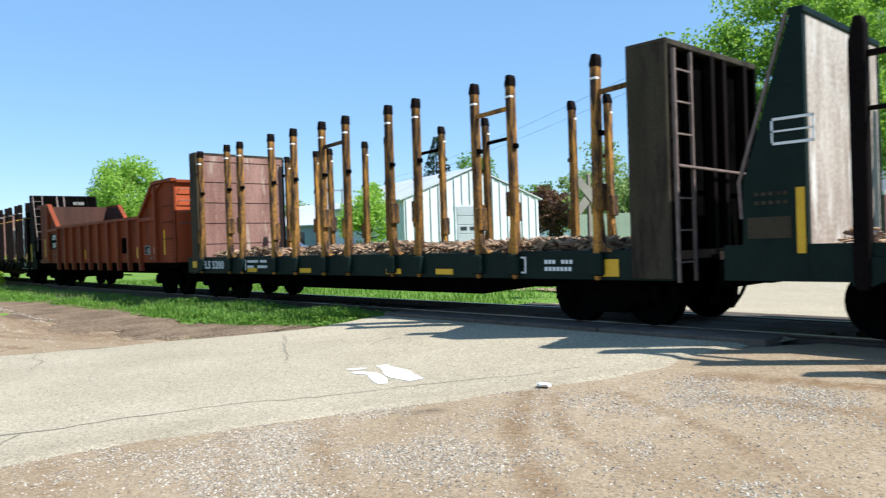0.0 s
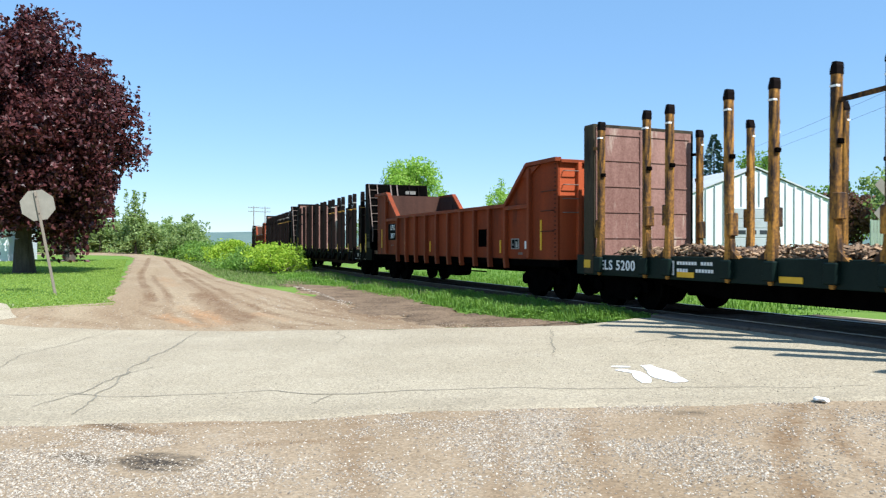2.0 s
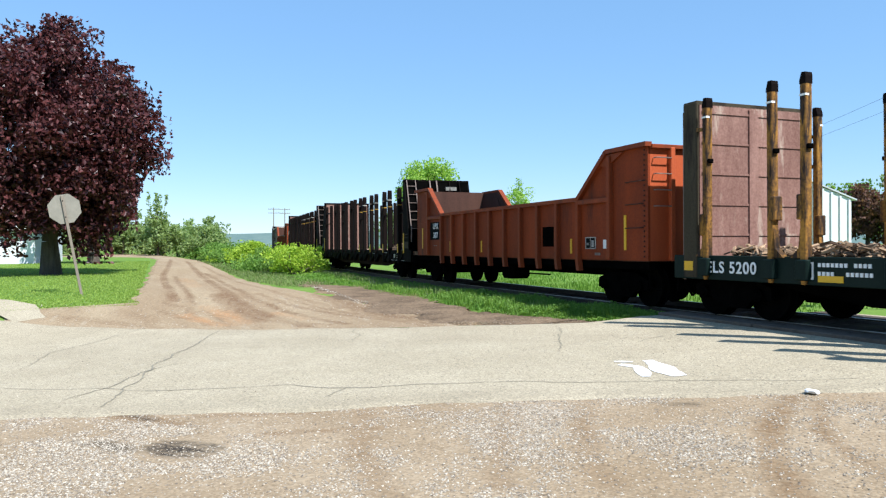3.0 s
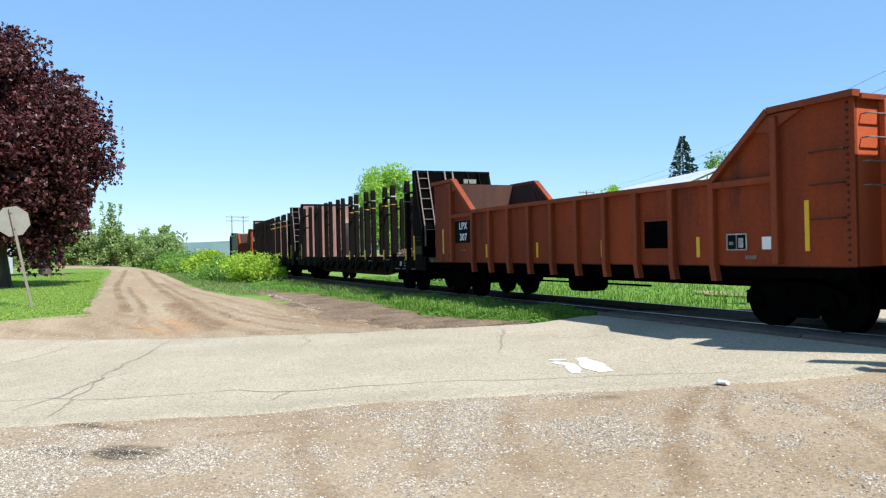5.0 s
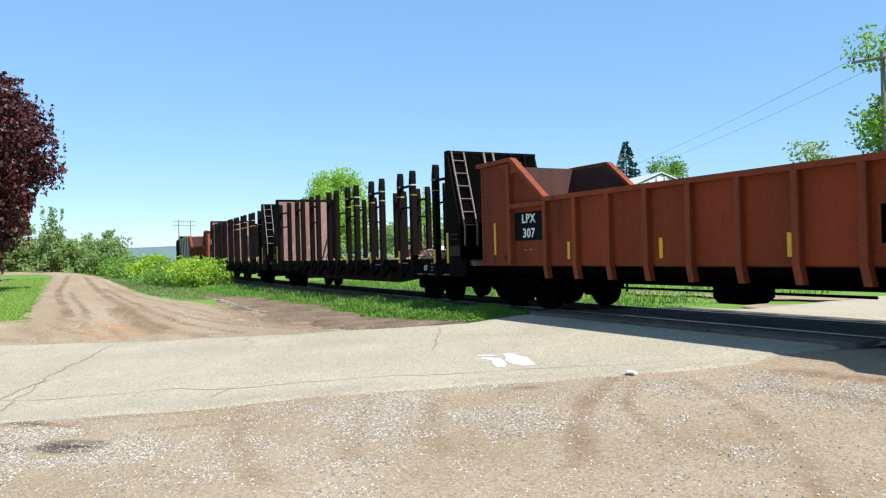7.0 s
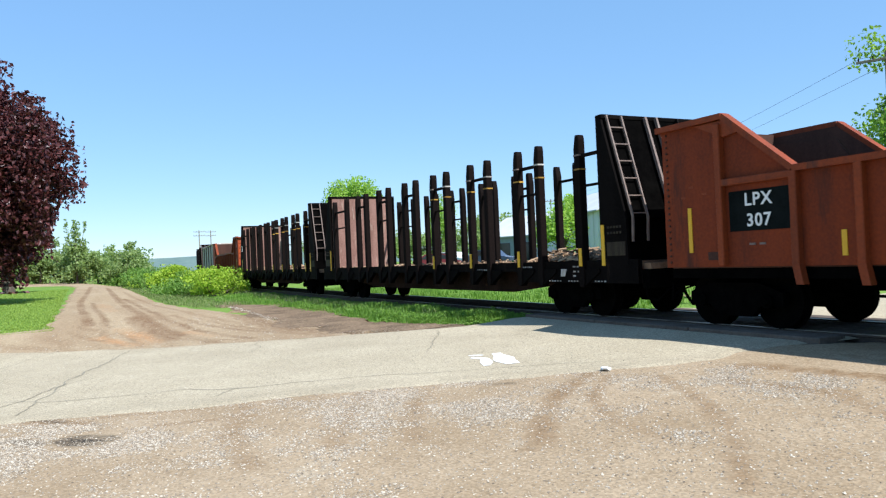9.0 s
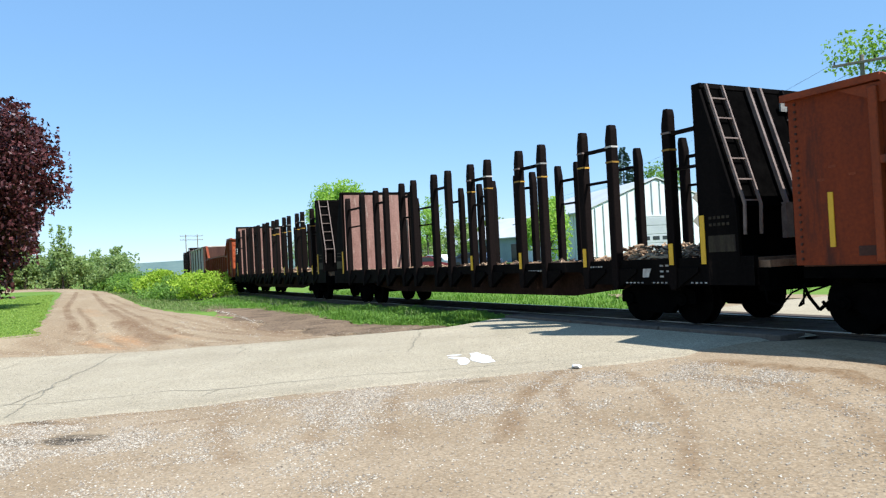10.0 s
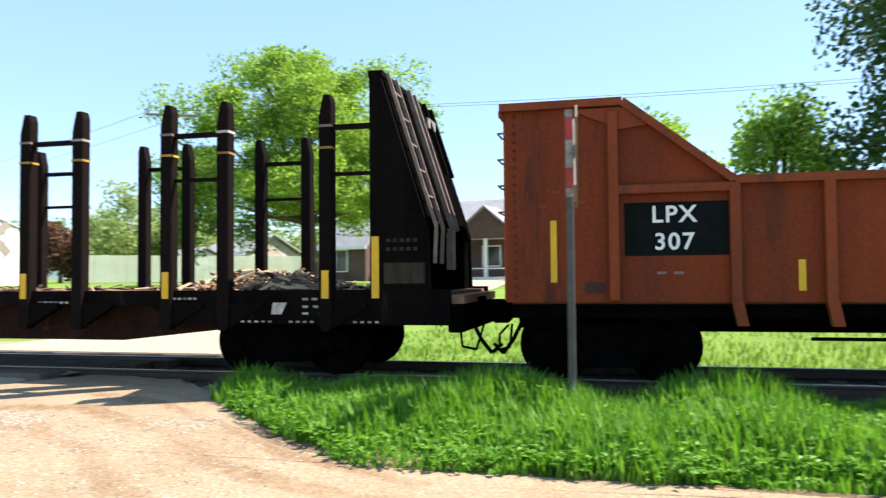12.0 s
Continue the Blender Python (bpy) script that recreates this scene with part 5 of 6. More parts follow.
def lane_side(rng):
    x = rng.uniform(-75, -25)
    lo = 3.55 + 0.03 * (-31 - x if x < -31 else 0) + (0.5 if x > -27 else 0.0)
    return x, lo + (6.6 - lo) * rng.random(), 0.55 + 0.5 * noise.noise((x * 0.5, 0, 8)) + (0.25 if x < -36 else 0.0)


blades("tall_grass", "tall bright green grass beside the gravel", 46000, verge_right, (0.24, 0.46), "blade", 21, 0.011)
blades("verge_grass", "green grass strip along the near side of the track", 34000, verge_left, (0.14, 0.36), "blade_lawn", 22, 0.0085)
blades("verge_grass", "green grass on the far side of the track", 34000, verge_beyond, (0.06, 0.20), "blade_lawn", 23, 0.012)
blades("rough_grass", "rough yellowish grass beside the dirt lane", 16000, lane_side, (0.07, 0.22), "blade_dry", 24, 0.011)
blades("rough_grass", "dry grass tufts between ballast and soil", 2500, lambda r: (lambda x: (x, track_y(x) - 1.75 - abs(r.gauss(0, 0.25)), 0.8))(r.uniform(-60, -12)), (0.10, 0.30), "blade_dry", 25, 0.009)
blades("mown_lawn", "mown bright green lawn", 42000, lambda r: (lambda x: (x, -0.55 - 0.018 * (x + 18.6) - 8 * r.random() ** 1.5 + 0.12 * noise.noise((x * 1.7, 0, 3)), 1.0))(-18.2 - 40 * r.random() ** 1.8), (0.02, 0.045), "blade_mown", 26, 0.014)


def weeds(name, label, count, spot, size, material, seed):
    """Low broad-leaved plants: rosettes of folded leaves on short stems."""
    rng = random.Random(seed)
    vs, fs = [], []
    for _ in range(count):
        x, y, f = spot(rng)
        h = rng.uniform(0.12, 0.34) * f
        for j in range(rng.randint(5, 9)):
            a, l, w = rng.uniform(0, 6.283), rng.uniform(*size), rng.uniform(*size) * 0.4
            z = gz(x, y) + h * rng.uniform(0.4, 1.1)
            dx, dy = math.cos(a), math.sin(a)
            ox, oy = rng.uniform(-0.07, 0.07), rng.uniform(-0.07, 0.07)
            k = len(vs)
            vs += [(x + ox, y + oy, z), (x + ox + dx * l * 0.5 - dy * w, y + oy + dy * l * 0.5 + dx * w, z + l * 0.25), (x + ox + dx * l, y + oy + dy * l, z + l * rng.uniform(-0.2, 0.3)),
                   (x + ox + dx * l * 0.5 + dy * w, y + oy + dy * l * 0.5 - dx * w, z + l * 0.25)]
            fs += [(k, k + 1, k + 2), (k, k + 2, k + 3)]
    return tagged(from_arrays(name, vs, fs, material), label, "weeds", kind="stuff")


weeds("broad_weeds", "broad-leaved weeds among the tall grass", 1500, verge_right, (0.05, 0.11), "blade", 31)
weeds("broad_weeds", "low leafy weeds along the gravel's edge", 260, lambda r: (lambda x: (x, 5.62 + max(0.0, 3.0 - x) * 0.82 + abs(r.gauss(0, 0.22)), 0.7))(r.uniform(1.0, 12.0)), (0.035, 0.08), "blade", 33)
weeds("broad_weeds", "leafy weeds in the grass strip", 350, verge_left, (0.05, 0.11), "leaf_green", 32)


# ---- trees ----
def crown(name, parent, centre, radii, count, size, material, seed, clumps=60, hollow=0.35, ragged=0.35, spread=0.17, floor=-0.95, power=2.0):
    """Leaves in many clumps round a crown; the clumps leave gaps and an uneven outline."""
    rng = np.random.default_rng(seed)
    d = rng.normal(size=(clumps, 3))
    d /= (np.abs(d) ** power).sum(axis=1)[:, None] ** (1 / power)
    d[:, 2] = np.where(d[:, 2] < floor, -d[:, 2], d[:, 2])
    r = (hollow + (1 - hollow) * rng.random(clumps) ** 0.5) * (1 + ragged * (rng.random(clumps) - 0.5))
    spots = d * r[:, None]
    own = rng.integers(0, clumps, count)
    width = spread * (0.6 + 0.8 * rng.random(clumps))
    p = (spots[own] + np.clip(rng.normal(size=(count, 3)), -1.5, 1.5) * width[own][:, None]) * np.array(radii) + np.array(centre)
    s = size * (0.6 + 0.8 * rng.random(count))
    u = rng.normal(size=(count, 3))
    u /= np.linalg.norm(u, axis=1)[:, None]
    v = np.cross(u, rng.normal(size=(count, 3)))
    v /= np.linalg.norm(v, axis=1)[:, None]
    n = np.cross(u, v)
    a = p - u * s[:, None] * 0.6
    b = p + v * s[:, None] * 0.42 + n * s[:, None] * 0.12
    c = p + u * s[:, None] * 0.7
    e = p - v * s[:, None] * 0.42 + n * s[:, None] * 0.12
    vs = np.stack([a, b, c, e], 1).reshape(-1, 3)
    fs = [(4 * i, 4 * i + 1, 4 * i + 2, 4 * i + 3) for i in range(count)]
    ob = from_arrays(name, vs.tolist(), fs, material, parent)
    return ob, spots * np.array(radii) + np.array(centre)


def tree(label, x, y, height, width, base, leaf, count, size, seed, trunk=0.22, clumps=60, hollow=0.35, ragged=0.4, category="tree", lean=0.0, group="trees", spread=0.17, power=2.0):
    z = gz(x, y)
    t = thing("tree", label, category, group, pose(x, y, z))
    cz = (base + height) / 2
    ob, spots = crown("crown", t, (lean, 0, cz), (width / 2, width / 2, (height - base) / 2), count, size, leaf, seed, clumps, hollow, ragged, spread, power=power)
    bm = bmesh.new()
    rng = random.Random(seed)
    top = cz + (height - base) * 0.15
    pts = [Vector((0, 0, -0.1))]
    for i in range(1, 6):
        pts.append(Vector((lean * i / 5 + rng.uniform(-0.08, 0.08), rng.uniform(-0.08, 0.08), top * i / 5)))
    for i in range(5):
        rod(bm, pts[i], pts[i + 1], trunk * (1.25 if i == 0 else 1 - i * 0.15), 10, trunk * (1 - (i + 1) * 0.15))
    for i in range(0, len(spots), max(1, len(spots) // 16)):
        s = Vector(spots[i])
        k = rng.randint(2, 4)
        mid = pts[k].lerp(s, 0.5) + Vector((0, 0, -0.15))
        rod(bm, pts[k], mid, trunk * 0.42, 6, trunk * 0.26)
        rod(bm, mid, s, trunk * 0.26, 6, trunk * 0.07)
    part("trunk", bm, "bark", t)
    return t


def spruce(label, x, y, height, width, seed):
    z = gz(x, y)
    t = thing("spruce_tree", label, "tree", "trees", pose(x, y, z))
    rng = random.Random(seed)
    vs, fs = [], []
    for i in range(40):
        f = i / 39
        zc = height * (0.1 + 0.9 * f)
        r = width / 2 * (1 - f) ** 0.85 + 0.04
        for j in range(int(7 + 14 * (1 - f))):
            a = rng.uniform(0, 6.283)
            for q in range(7):
                l = r * (0.2 + q * 0.13) * rng.uniform(0.85, 1.1)
                px, py, pz = math.cos(a) * l, math.sin(a) * l, zc - l * 0.34 + rng.uniform(-0.2, 0.2)
                s = 0.19 * rng.uniform(0.6, 1.4)
                b = a + rng.uniform(-0.9, 0.9)
                k = len(vs)
                vs += [(px, py, pz), (px + math.cos(b + 0.4) * s, py + math.sin(b + 0.4) * s, pz - s * 0.7), (px + math.cos(b) * s * 1.5, py + math.sin(b) * s * 1.5, pz - s * 0.2), (px + math.cos(b - 0.4) * s, py + math.sin(b - 0.4) * s, pz + s * 0.15)]
                fs.append((k, k + 1, k + 2, k + 3))
    from_arrays("crown", vs, fs, "needle", t)
    part("trunk", rod(bmesh.new(), (0, 0, -0.1), (0, 0, height * 0.97), 0.2, 8, 0.02), "bark", t)


tree("large maroon-leaved maple on the lawn", -34.9, -4.1, 10.45, 8.2, 1.15, "leaf_maple", 90000, 0.16, 41, 0.38, 320, 0.35, 0.2, spread=0.10)
tree("maroon maple behind the larger one", -54.3, -3.4, 7.4, 6.0, 2.3, "leaf_maple", 14000, 0.22, 42, 0.35, 90, spread=0.13)
tree("young spring-green tree beyond the track", -73.0, 28.2, 10.1, 6.8, 1.6, "leaf_spring", 19000, 0.20, 43, 0.2, 110, spread=0.13)
tree("thin young tree with sparse spring leaves", -78.0, 41.3, 7.6, 3.8, 2.2, "leaf_spring", 3600, 0.18, 44, 0.12, 40)
tree("big spreading tree with fresh green leaves", -12.7, 41.0, 12.5, 13.0, 3.2, "leaf_fresh", 90000, 0.165, 45, 0.5, 170, 0.3, 0.55, spread=0.10, power=3.2)
tree("slim leafy tree near the utility pole", -19.0, 38.5, 8.8, 4.0, 2.0, "leaf_green", 7000, 0.17, 46, 0.2, 60)
tree("dark broad tree by the far houses", 18.6, 29.0, 15.8, 12.0, 1.8, "leaf_dark", 34000, 0.21, 47, 0.5, 180, 0.35, 0.35, spread=0.12)
tree("lighter green tree beside the dark one", 11.6, 33.5, 7.8, 4.0, 2.0, "leaf_fresh", 9000, 0.19, 48, 0.3, 80)
tree("round green tree behind the crossing", 6.6, 50.0, 9.9, 7.2, 2.0, "leaf_fresh", 17000, 0.22, 49, 0.35, 90)
spruce("dark spruce behind the white barn", -52.0, 50.0, 10.4, 6.2, 50)
tree("bright green tree beside the spruce", -48.0, 51.5, 9.0, 4.2, 2.0, "leaf_green", 7000, 0.19, 51, 0.2, 40)
tree("small leafy tree at the barn's side", -39.0, 31.2, 4.6, 3.6, 0.4, "leaf_spring", 6000, 0.16, 52, 0.12, 40)
rng_t = random.Random(77)
for k in range(20):
    yaw = radians(47 - k * 1.55 + rng_t.uniform(-0.6, 0.6))
    d = rng_t.uniform(76, 100)
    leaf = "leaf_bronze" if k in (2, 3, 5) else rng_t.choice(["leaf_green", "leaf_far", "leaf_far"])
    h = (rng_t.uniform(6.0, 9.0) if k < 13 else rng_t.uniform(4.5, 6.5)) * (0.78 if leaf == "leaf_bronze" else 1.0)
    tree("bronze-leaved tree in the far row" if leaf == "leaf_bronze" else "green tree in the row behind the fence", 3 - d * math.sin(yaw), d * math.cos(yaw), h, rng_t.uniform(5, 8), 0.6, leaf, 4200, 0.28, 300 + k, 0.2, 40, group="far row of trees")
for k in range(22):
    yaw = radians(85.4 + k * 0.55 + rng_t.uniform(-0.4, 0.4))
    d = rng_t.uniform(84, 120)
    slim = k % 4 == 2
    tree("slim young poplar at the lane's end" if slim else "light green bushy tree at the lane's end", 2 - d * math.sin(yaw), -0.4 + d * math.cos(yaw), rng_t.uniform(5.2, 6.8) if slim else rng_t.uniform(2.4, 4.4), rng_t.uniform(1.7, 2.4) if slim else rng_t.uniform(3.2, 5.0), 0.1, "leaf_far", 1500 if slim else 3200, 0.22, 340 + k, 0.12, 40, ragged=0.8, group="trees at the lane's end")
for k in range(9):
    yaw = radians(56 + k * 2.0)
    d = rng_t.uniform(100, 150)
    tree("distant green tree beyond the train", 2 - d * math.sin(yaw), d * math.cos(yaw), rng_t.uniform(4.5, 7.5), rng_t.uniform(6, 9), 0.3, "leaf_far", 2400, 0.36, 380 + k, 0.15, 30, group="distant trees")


def shrub(x, y, h, w, leaf, seed, count, label, size=0.10):
    t = thing("shrub", label, "shrub", "shrubs along the lane", pose(x, y, gz(x, y)))
    ob, spots = crown("foliage", t, (0, 0, h * 0.52), (w / 2, w / 2, h * 0.5), count, size, leaf, seed, 26, 0.3, 0.5, 0.2)
    bm = bmesh.new()
    for i in range(0, 26, 4):
        rod(bm, (0, 0, -0.05), Vector(spots[i]), 0.03, 5, 0.008)
    part("stems", bm, "bark", t)


rng_s = random.Random(5)
for k in range(26):
    f = k / 25
    x = -38 - 50 * f
    y = 6.9 - 0.7 * f + rng_s.uniform(-0.7, 0.7) + (0.7 if k % 2 else 0)
    shrub(x, y, rng_s.uniform(0.9, 1.65) + 0.3 * f, rng_s.uniform(2.0, 3.2), "leaf_yellow" if k < 16 and k not in (2, 5, 9, 12) else "leaf_green", 500 + k, 3200 if k < 12 else 1800, "yellow-green leafy shrub between lane and track" if k < 14 else "green shrub beside the lane", 0.10 + 0.05 * f)


# ---- buildings and far things ----
def barn():
    b = thing("white_barn", "white ribbed steel barn with a low gable roof", "barn")
    c0, c1 = Vector((-39.6, 35.0, 0)), Vector((-36.5, 46.3, 0))
    u = (c1 - c0).normalized()
    back = Vector((-u.y, u.x, 0))
    w, length, g, eave, peak = (c1 - c0).length, 16.0, 0.95, 4.9, 7.2
    b.matrix_basis = Matrix(((u.x, back.x, 0, c0.x), (u.y, back.y, 0, c0.y), (0, 0, 1, 0), (0, 0, 0, 1)))
    bm = bmesh.new()
    prism(bm, [(0, g), (w, g), (w, eave), (w / 2, peak - 0.1), (0, eave)], "y", 0, 0.15)
    front = part("front_wall", bm, "metal_white", b)
    part("side_wall", box(bmesh.new(), 0, 0.15, 0.15, length, g, eave), "metal_white", b)
    part("side_wall", box(bmesh.new(), w - 0.15, w, 0.15, length, g, eave), "metal_white", b)
    bm = bmesh.new()
    prism(bm, [(0.15, g), (w - 0.15, g), (w - 0.15, eave), (w / 2, peak - 0.1), (0.15, eave)], "y", length - 0.15, length)
    part("back_wall", bm, "metal_white", b)
    for s in (0, 1):
        bm = bmesh.new()
        x0 = -0.35 if s == 0 else w + 0.35
        ze = eave - 0.12
        prism(bm, [(x0, ze), (w / 2, peak), (w / 2, peak + 0.1), (x0, ze + 0.1)], "y", -0.13, length + 0.2)
        r = part("roof", bm, "metal_grey", b)
    for i in range(18):
        x = 0.2 + i * (w - 0.4) / 17
        zt = eave + (peak - eave) * (1 - abs(x - w / 2) / (w / 2)) - 0.15
        part("siding_rib", box(bmesh.new(), x - 0.06, x + 0.06, -0.11, 0.0, g, zt), "metal_white", front)
    for i in range(18):
        part("siding_rib", box(bmesh.new(), -0.05, 0.0, 0.4 + i * 0.87, 0.48 + i * 0.87, g, eave - 0.1), "metal_white", b)
    xd = w * 0.36
    door = part("overhead_door", box(bmesh.new(), xd, xd + 2.7, -0.12, -0.052, g, 4.3), "door_grey", b, "grey panelled overhead door")
    for i in range(5):
        part("door_panel", box(bmesh.new(), xd + 0.06, xd + 2.64, -0.145, -0.12, g + 0.05 + i * 0.66, g + 0.64 + i * 0.66, 0.01), "door_grey", door)
    for i in range(3):
        part("door_window", box(bmesh.new(), xd + 0.3 + i * 0.8, xd + 0.85 + i * 0.8, -0.16, -0.146, g + 1.58, g + 1.86), "dark_glass", door)
    part("door_frame", box(bmesh.new(), xd - 0.12, xd + 2.82, -0.14, -0.051, 4.3, 4.42), "metal_white", door)


def long_barn():
    b = thing("long_barn", "long blue-grey barn with a pale roof", "barn", m=pose(-57.5, 43.5, 0.95, 0, 0, 18))
    part("wall", box(bmesh.new(), -9, 9, -0.1, 0.1, 0, 3.0), "blue_grey", b)
    part("wall", box(bmesh.new(), -9, 9, 8.0, 8.2, 0, 3.0), "blue_grey", b)
    for x in (-9, 8.8):
        bm = bmesh.new()
        prism(bm, [(0.1, 0), (8, 0), (8, 3.0), (4, 5.0), (0.1, 3.0)], "x", x, x + 0.2)
        part("gable_wall", bm, "blue_grey", b)
    for s in (0, 1):
        bm = bmesh.new()
        prism(bm, [(-0.5, 2.8), (4.05, 5.05), (4.05, 5.15), (-0.5, 2.9)] if s == 0 else [(8.6, 2.8), (4.05, 5.05), (4.05, 5.15), (8.6, 2.9)], "x", -9.4, 9.4)
        part("roof", bm, "metal_grey", b)
    # dark panels on the closed wall paint in the shade of open bays
    for i in range(4):
        part("opening", box(bmesh.new(), -7.5 + i * 3.9, -5.6 + i * 3.9, -0.13, -0.09, 0.1, 2.2), "dark_glass", b, "dark panel standing for the shade of an open bay")


def gable_house(name, label, x, y, turn, w, d, h, rise, wall, roof, windows, porch=False, z=None):
    z = gz(x, y) if z is None else z
    b = thing(name, label, "house", m=pose(x, y, z, 0, 0, turn))
    for y0 in (-d / 2, d / 2 - 0.2):
        part("wall", box(bmesh.new(), -w / 2, w / 2, y0, y0 + 0.2, -0.2, h), wall, b)
    for x0 in (-w / 2, w / 2 - 0.2):
        bm = bmesh.new()
        prism(bm, [(-d / 2 + 0.2, -0.2), (d / 2 - 0.2, -0.2), (d / 2 - 0.2, h), (0, h + rise - 0.15), (-d / 2 + 0.2, h)], "x", x0, x0 + 0.2)
        part("gable_wall", bm, wall, b)
    for s in (-1, 1):
        bm = bmesh.new()
        prism(bm, [(s * (d / 2 + 0.45), h - 0.2), (0, h + rise), (0, h + rise + 0.16), (s * (d / 2 + 0.45), h - 0.04)], "x", -w / 2 - 0.4, w / 2 + 0.4)
        part("roof", bm, roof, b)
        part("fascia", box(bmesh.new(), -w / 2 - 0.4, w / 2 + 0.4, *sorted((s * (d / 2 + 0.45), s * (d / 2 + 0.5))), h - 0.28, h - 0.02), "white", b)
    for wx, wz, ww, wh in windows:
        f = part("window", box(bmesh.new(), wx - ww / 2 - 0.1, wx + ww / 2 + 0.1, -d / 2 - 0.06, -d / 2 - 0.002, wz - wh / 2 - 0.1, wz + wh / 2 + 0.1), "white", b, "white-framed window")
        part("pane", box(bmesh.new(), wx - ww / 2, wx + ww / 2, -d / 2 - 0.075, -d / 2 - 0.061, wz - wh / 2, wz + wh / 2), "dark_glass", f)
    if porch:
        bm = bmesh.new()
        prism(bm, [(1.0, h - 0.3), (w / 2 + 0.3, h - 0.3), (w / 4 + 0.65, h + rise * 0.62)], "y", -d / 2 - 2.4, -d / 2 - 2.2)
        part("porch_gable", bm, "brick_red", b)
        for s in (0, 1):
            bm = bmesh.new()
            xa = 0.7 if s == 0 else w / 2 + 0.6
            prism(bm, [(xa, h - 0.45), (w / 4 + 0.65, h + rise * 0.66), (w / 4 + 0.65, h + rise * 0.66 + 0.14), (xa, h - 0.3)], "y", -d / 2 - 2.7, -d / 2 + 0.6)
            part("porch_roof", bm, roof, b)
        for xa in (1.2, w / 4 + 0.65, w / 2):
            part("porch_post", box(bmesh.new(), xa - 0.12, xa + 0.12, -d / 2 - 2.45, -d / 2 - 2.2, 0, h - 0.3, 0.01), "white", b)
        part("porch_floor", box(bmesh.new(), 0.9, w / 2 + 0.2, -d / 2 - 2.5, -d / 2 - 0.01, -0.2, 0.25), "white", b)
        part("porch_rail", box(bmesh.new(), 1.2, w / 2, -d / 2 - 2.4, -d / 2 - 2.3, 0.85, 0.95), "white", b)
    return b


barn()
long_barn()
gable_house("brick_house", "dark red house with grey gable roof and white porch", -7.6, 64.0, -11, 12.5, 8.5, 3.5, 3.2, "brick_red", "shingle", [(-4.6, 1.9, 1.3, 1.6), (-1.6, 1.9, 1.1, 1.4), (3.4, 1.9, 1.4, 1.5)], True)
gable_house("small_house", "small dark house with a white window and grey roof", -17.0, 62.0, -18, 4.6, 5.0, 2.9, 2.6, "brick_red", "shingle", [(-0.2, 1.7, 1.1, 1.7)])
gable_house("garage", "low garage with a white door behind the lawn", -29.5, 65.5, -26, 7.0, 6.0, 2.6, 1.6, "pale_car", "shingle", [(2.0, 1.5, 0.8, 0.8)])
gable_house("white_shed", "small white shed at the lawn's edge", -32.6, 61.0, -28, 3.4, 3.0, 2.3, 0.7, "metal_white", "shingle", [])
gable_house("white_house", "long white single-storey house behind the maple", -60.5, -14.5, 81, 16.0, 7.0, 2.5, 1.3, "metal_white", "shingle", [(-4.5, 1.5, 1.4, 0.9), (0.5, 1.5, 1.4, 0.9), (5, 1.5, 1.4, 0.9)])


def fence():
    f = thing("metal_fence", "pale green ribbed metal fence beyond the lawn", "fence")
    a, b = Vector((-35.2, 48.6, 0)), Vector((-21.5, 59.8, 0))
    d = (b - a).normalized()
    ang = math.atan2(d.y, d.x)
    n = 90
    me = None
    for i in range(n):
        p = a.lerp(b, i / n)
        if me is None:
            bm = box(bmesh.new(), 0, (b - a).length / n - 0.02, -0.02, 0.02, 0.05, 2.15, 0.006)
            ob = part("fence_board", bm, "fence", f)
            me = ob.data
        else:
            ob = new("fence_board", me)
            ob.parent = f
        ob.matrix_basis = pose(p.x, p.y, gz(p.x, p.y), 0, 0, math.degrees(ang))
    for i in range(9):
        p = a.lerp(b, i / 8)
        ob = part("fence_post", box(bmesh.new(), -0.05, 0.05, 0.03, 0.13, -0.1, 2.2, 0.01), "fence", f)
        ob.matrix_basis = pose(p.x, p.y, gz(p.x, p.y), 0, 0, math.degrees(ang))


fence()


def utility_pole(x, y, h, turn, label, arms=1):
    p = thing("utility_pole", label, "utility pole", "utility poles", pose(x, y, gz(x, y), 0, 0, turn))
    part("shaft", rod(bmesh.new(), (0, 0, -0.2), (0, 0, h), 0.15, 10, 0.10), "wood_post", p)
    for i in range(arms):
        z = h - 0.35 - i * 0.9
        part("crossarm", box(bmesh.new(), -1.25, 1.25, -0.16, -0.05, z - 0.06, z + 0.06, 0.01), "wood_post", p)
        for k in (-1.15, -0.55, 0.55, 1.15):
            part("insulator", rod(bmesh.new(), (k, -0.1, z + 0.06), (k, -0.1, z + 0.22), 0.04, 8, 0.025), "under", p)
    return p


def cable(a, b, sag, r=0.008):
    """One hanging cable as a thin six-sided tube."""
    a, b = Vector(a), Vector(b)
    side = Vector((b.y - a.y, a.x - b.x, 0)).normalized()
    vs, fs = [], []
    for i in range(33):
        f = i / 32
        q = a.lerp(b, f) - Vector((0, 0, sag * 4 * f * (1 - f)))
        for k in range(6):
            p = q + side * (r * math.cos(k * math.pi / 3)) + Vector((0, 0, r * math.sin(k * math.pi / 3)))
            vs.append(tuple(p))
        if i:
            fs += [(6 * i - 6 + k, 6 * i - 6 + (k + 1) % 6, 6 * i + (k + 1) % 6, 6 * i + k) for k in range(6)]
    tagged(from_arrays("power_cable", vs, fs, "wire"), "thin black overhead power cable", "cable", "overhead cables")


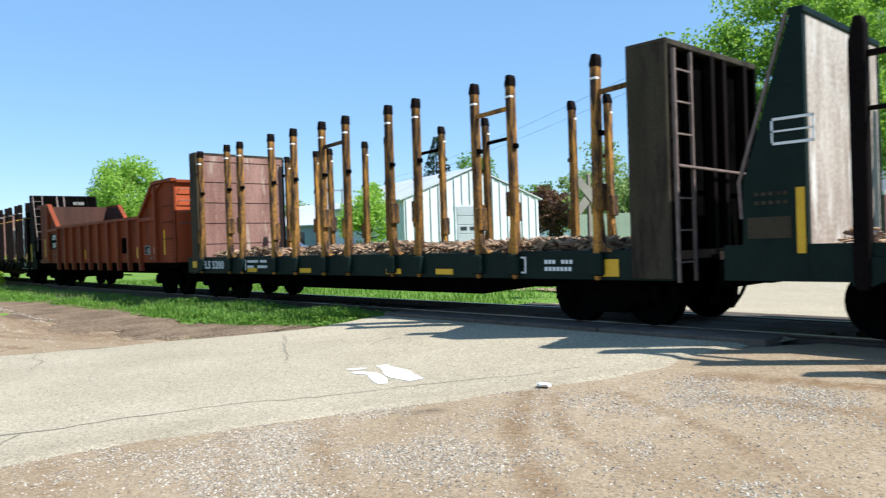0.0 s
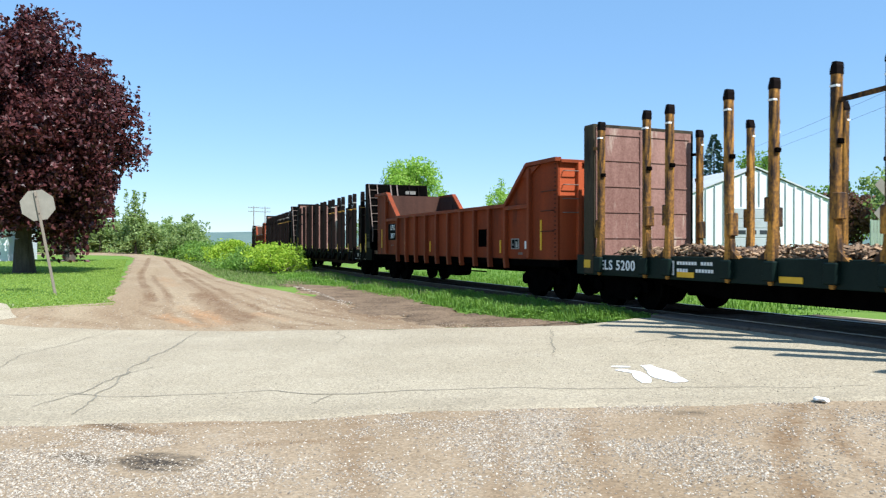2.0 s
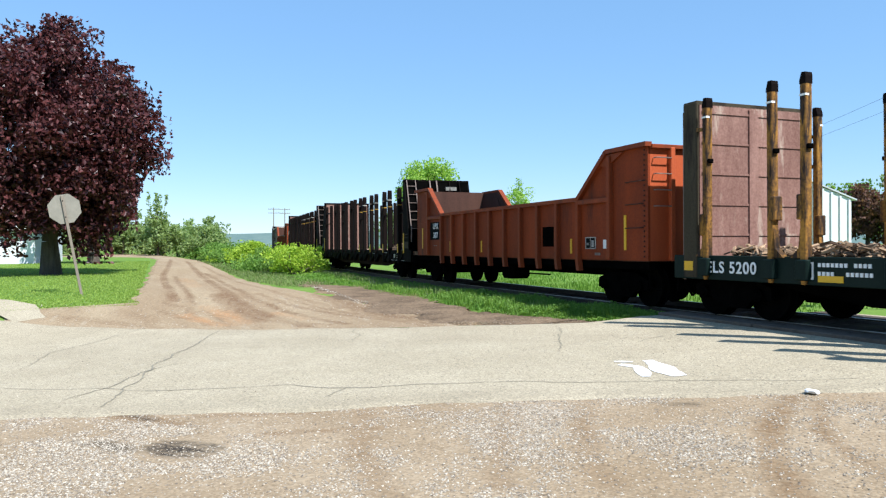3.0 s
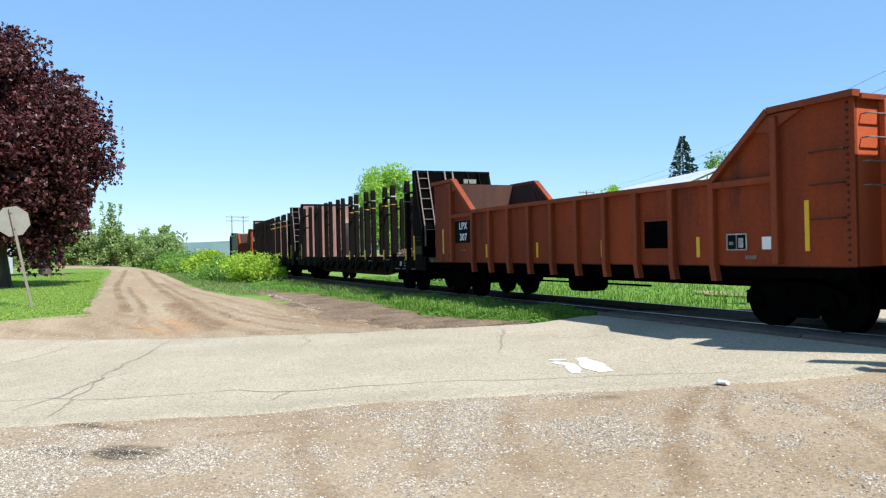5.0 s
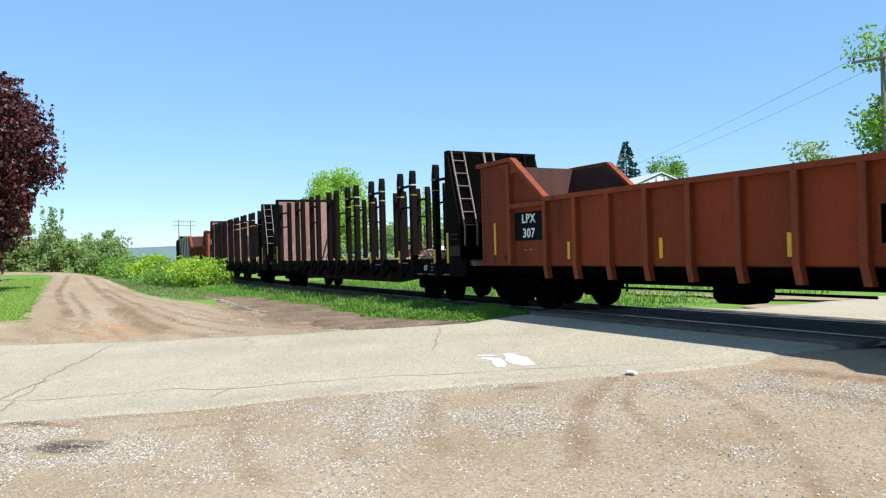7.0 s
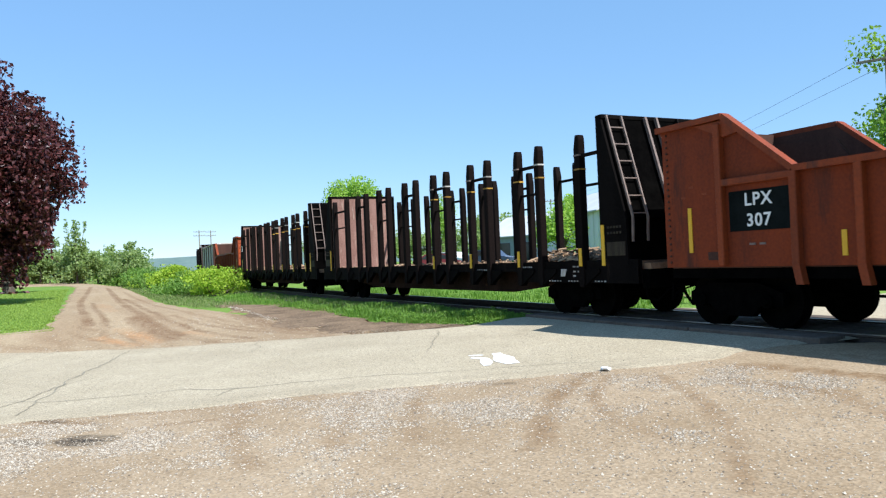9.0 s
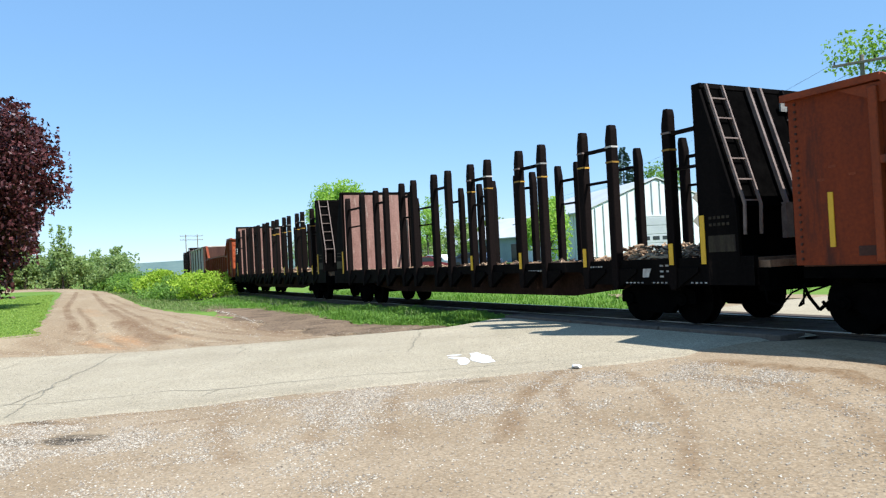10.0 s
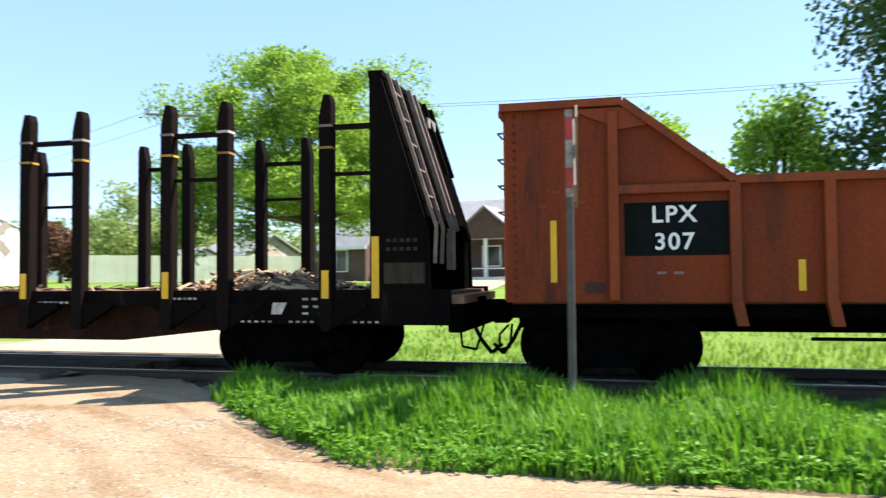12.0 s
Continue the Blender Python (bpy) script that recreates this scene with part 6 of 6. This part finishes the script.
utility_pole(-17.2, 33.9, 9.4, 25, "weathered wooden utility pole with a crossarm")
utility_pole(-98.0, 72.0, 9.5, 60, "wooden utility pole far behind the barn")
utility_pole(46.0, 30.0, 9.7, -5, "wooden utility pole past the houses")
utility_pole(-176.0, 28.5, 10.1, 80, "distant wooden utility pole", 2)
utility_pole(-180.0, 31.8, 10.1, 80, "distant wooden utility pole", 2)
for k in (-1.1, 1.1):
    c, s = math.cos(radians(25)), math.sin(radians(25))
    z0 = gz(-17.2, 33.9) + 9.25
    cable((-17.2 + k * c, 33.9 + k * s, z0), (-98 + k * 0.5, 72 + k * 0.87, gz(-98, 72) + 9.3), 1.3)
    cable((-17.2 + k * c, 33.9 + k * s, z0), (46 + k, 30, gz(46, 30) + 9.5), 1.1)


def stop_sign():
    x, y = -20.6, -1.95
    s = thing("stop_sign", "grey back of a leaning octagonal road sign", "road sign", m=pose(x, y, gz(x, y), 10.0, -2.0, 0))
    part("post", box(bmesh.new(), -0.03, 0.03, -0.035, 0.035, -0.3, 2.75, 0.008), "wood_post", s, "weathered steel post")
    bm = bmesh.new()
    prism(bm, [(0.43 * math.cos(radians(22.5 + 45 * i)), 2.38 + 0.43 * math.sin(radians(22.5 + 45 * i))) for i in range(8)], "x", -0.040, -0.034)
    part("sign_plate", bm, "sign_back", s, "bare metal sign back")
    for z in (2.15, 2.6):
        part("bolt", rod(bmesh.new(), (0.03, 0, z), (0.045, 0, z), 0.015, 6), "under", s)


def crossbuck(x, y, turn, label, tape):
    s = thing("crossbuck_sign", label, "crossing sign", "crossing signs", pose(x, y, gz(x, y), 0, 0, turn))
    h = 3.05 if tape else 2.75
    reach = 0.55 if tape else 0.5
    part("post", box(bmesh.new(), -0.037, 0.037, -0.037, 0.037, -0.2, h, 0.008), "wood_post" if not tape else "dark_post", s)
    for a in (45, -45):
        bm = bmesh.new()
        box(bm, -reach, reach, -0.008, 0.008, -0.10, 0.10, 0.0, Matrix.Translation((0, -0.05 - (0.02 if a > 0 else 0), h - 0.48)) @ Matrix.Rotation(radians(a), 4, "Y"))
        part("blade", bm, "sign_back", s, "sign blade seen edge-on" if tape else "grey back of a sign blade")
    if tape:
        z = h
        for long, paint in ((0.08, "band_white"), (0.22, "red_tape"), (0.28, "band_white"), (0.20, "red_tape"), (0.09, "band_white")):
            part("tape", box(bmesh.new(), -0.0415, -0.0375, -0.035, 0.035, z - long + 0.004, z), paint, s, "red reflective tape" if paint == "red_tape" else "white reflective tape")
            z -= long


stop_sign()
crossbuck(4.57, 7.45, 93.8, "edge-on crossing sign post with red and white tape", True)
crossbuck(-8.6, 13.9, 75, "grey back of a crossing sign beyond the track", False)


def parked_car(x, y, turn, paint, label):
    c = thing("parked_car", label, "car", "parked cars", pose(x, y, gz(x, y), 0, 0, turn))
    bm = bmesh.new()
    prism(bm, [(-2.2, 0.35), (2.15, 0.35), (2.2, 0.7), (1.3, 0.88), (0.7, 1.38), (-1.0, 1.42), (-1.75, 0.95), (-2.2, 0.85)], "y", -0.85, 0.85)
    bmesh.ops.bevel(bm, geom=bm.edges[:], offset=0.06, segments=2, affect="EDGES")
    part("body", bm, paint, c, smooth=False)
    for s in (-1, 1):
        bm = bmesh.new()
        prism(bm, [(1.1, 0.92), (0.62, 1.31), (-0.92, 1.34), (-1.5, 0.95)], "y", *sorted((s * 0.845, s * 0.862)))
        part("side_window", bm, "dark_glass", c)
        for x0 in (-1.35, 1.35):
            part("wheel", rod(bmesh.new(), (x0, s * 0.68, 0.32), (x0, s * 0.88, 0.32), 0.32, 18), "rubber", c)


parked_car(-52.0, 32.8, 35, "car_blue", "dark blue car parked beside the barn")
parked_car(-56.5, 30.0, 60, "car_red", "dark red car parked beyond the track")
parked_car(-60.0, 33.5, 20, "car_white", "white car parked near the long barn")
parked_car(-28.0, 57.0, 30, "car_white", "white car parked in front of the fence")


motions()
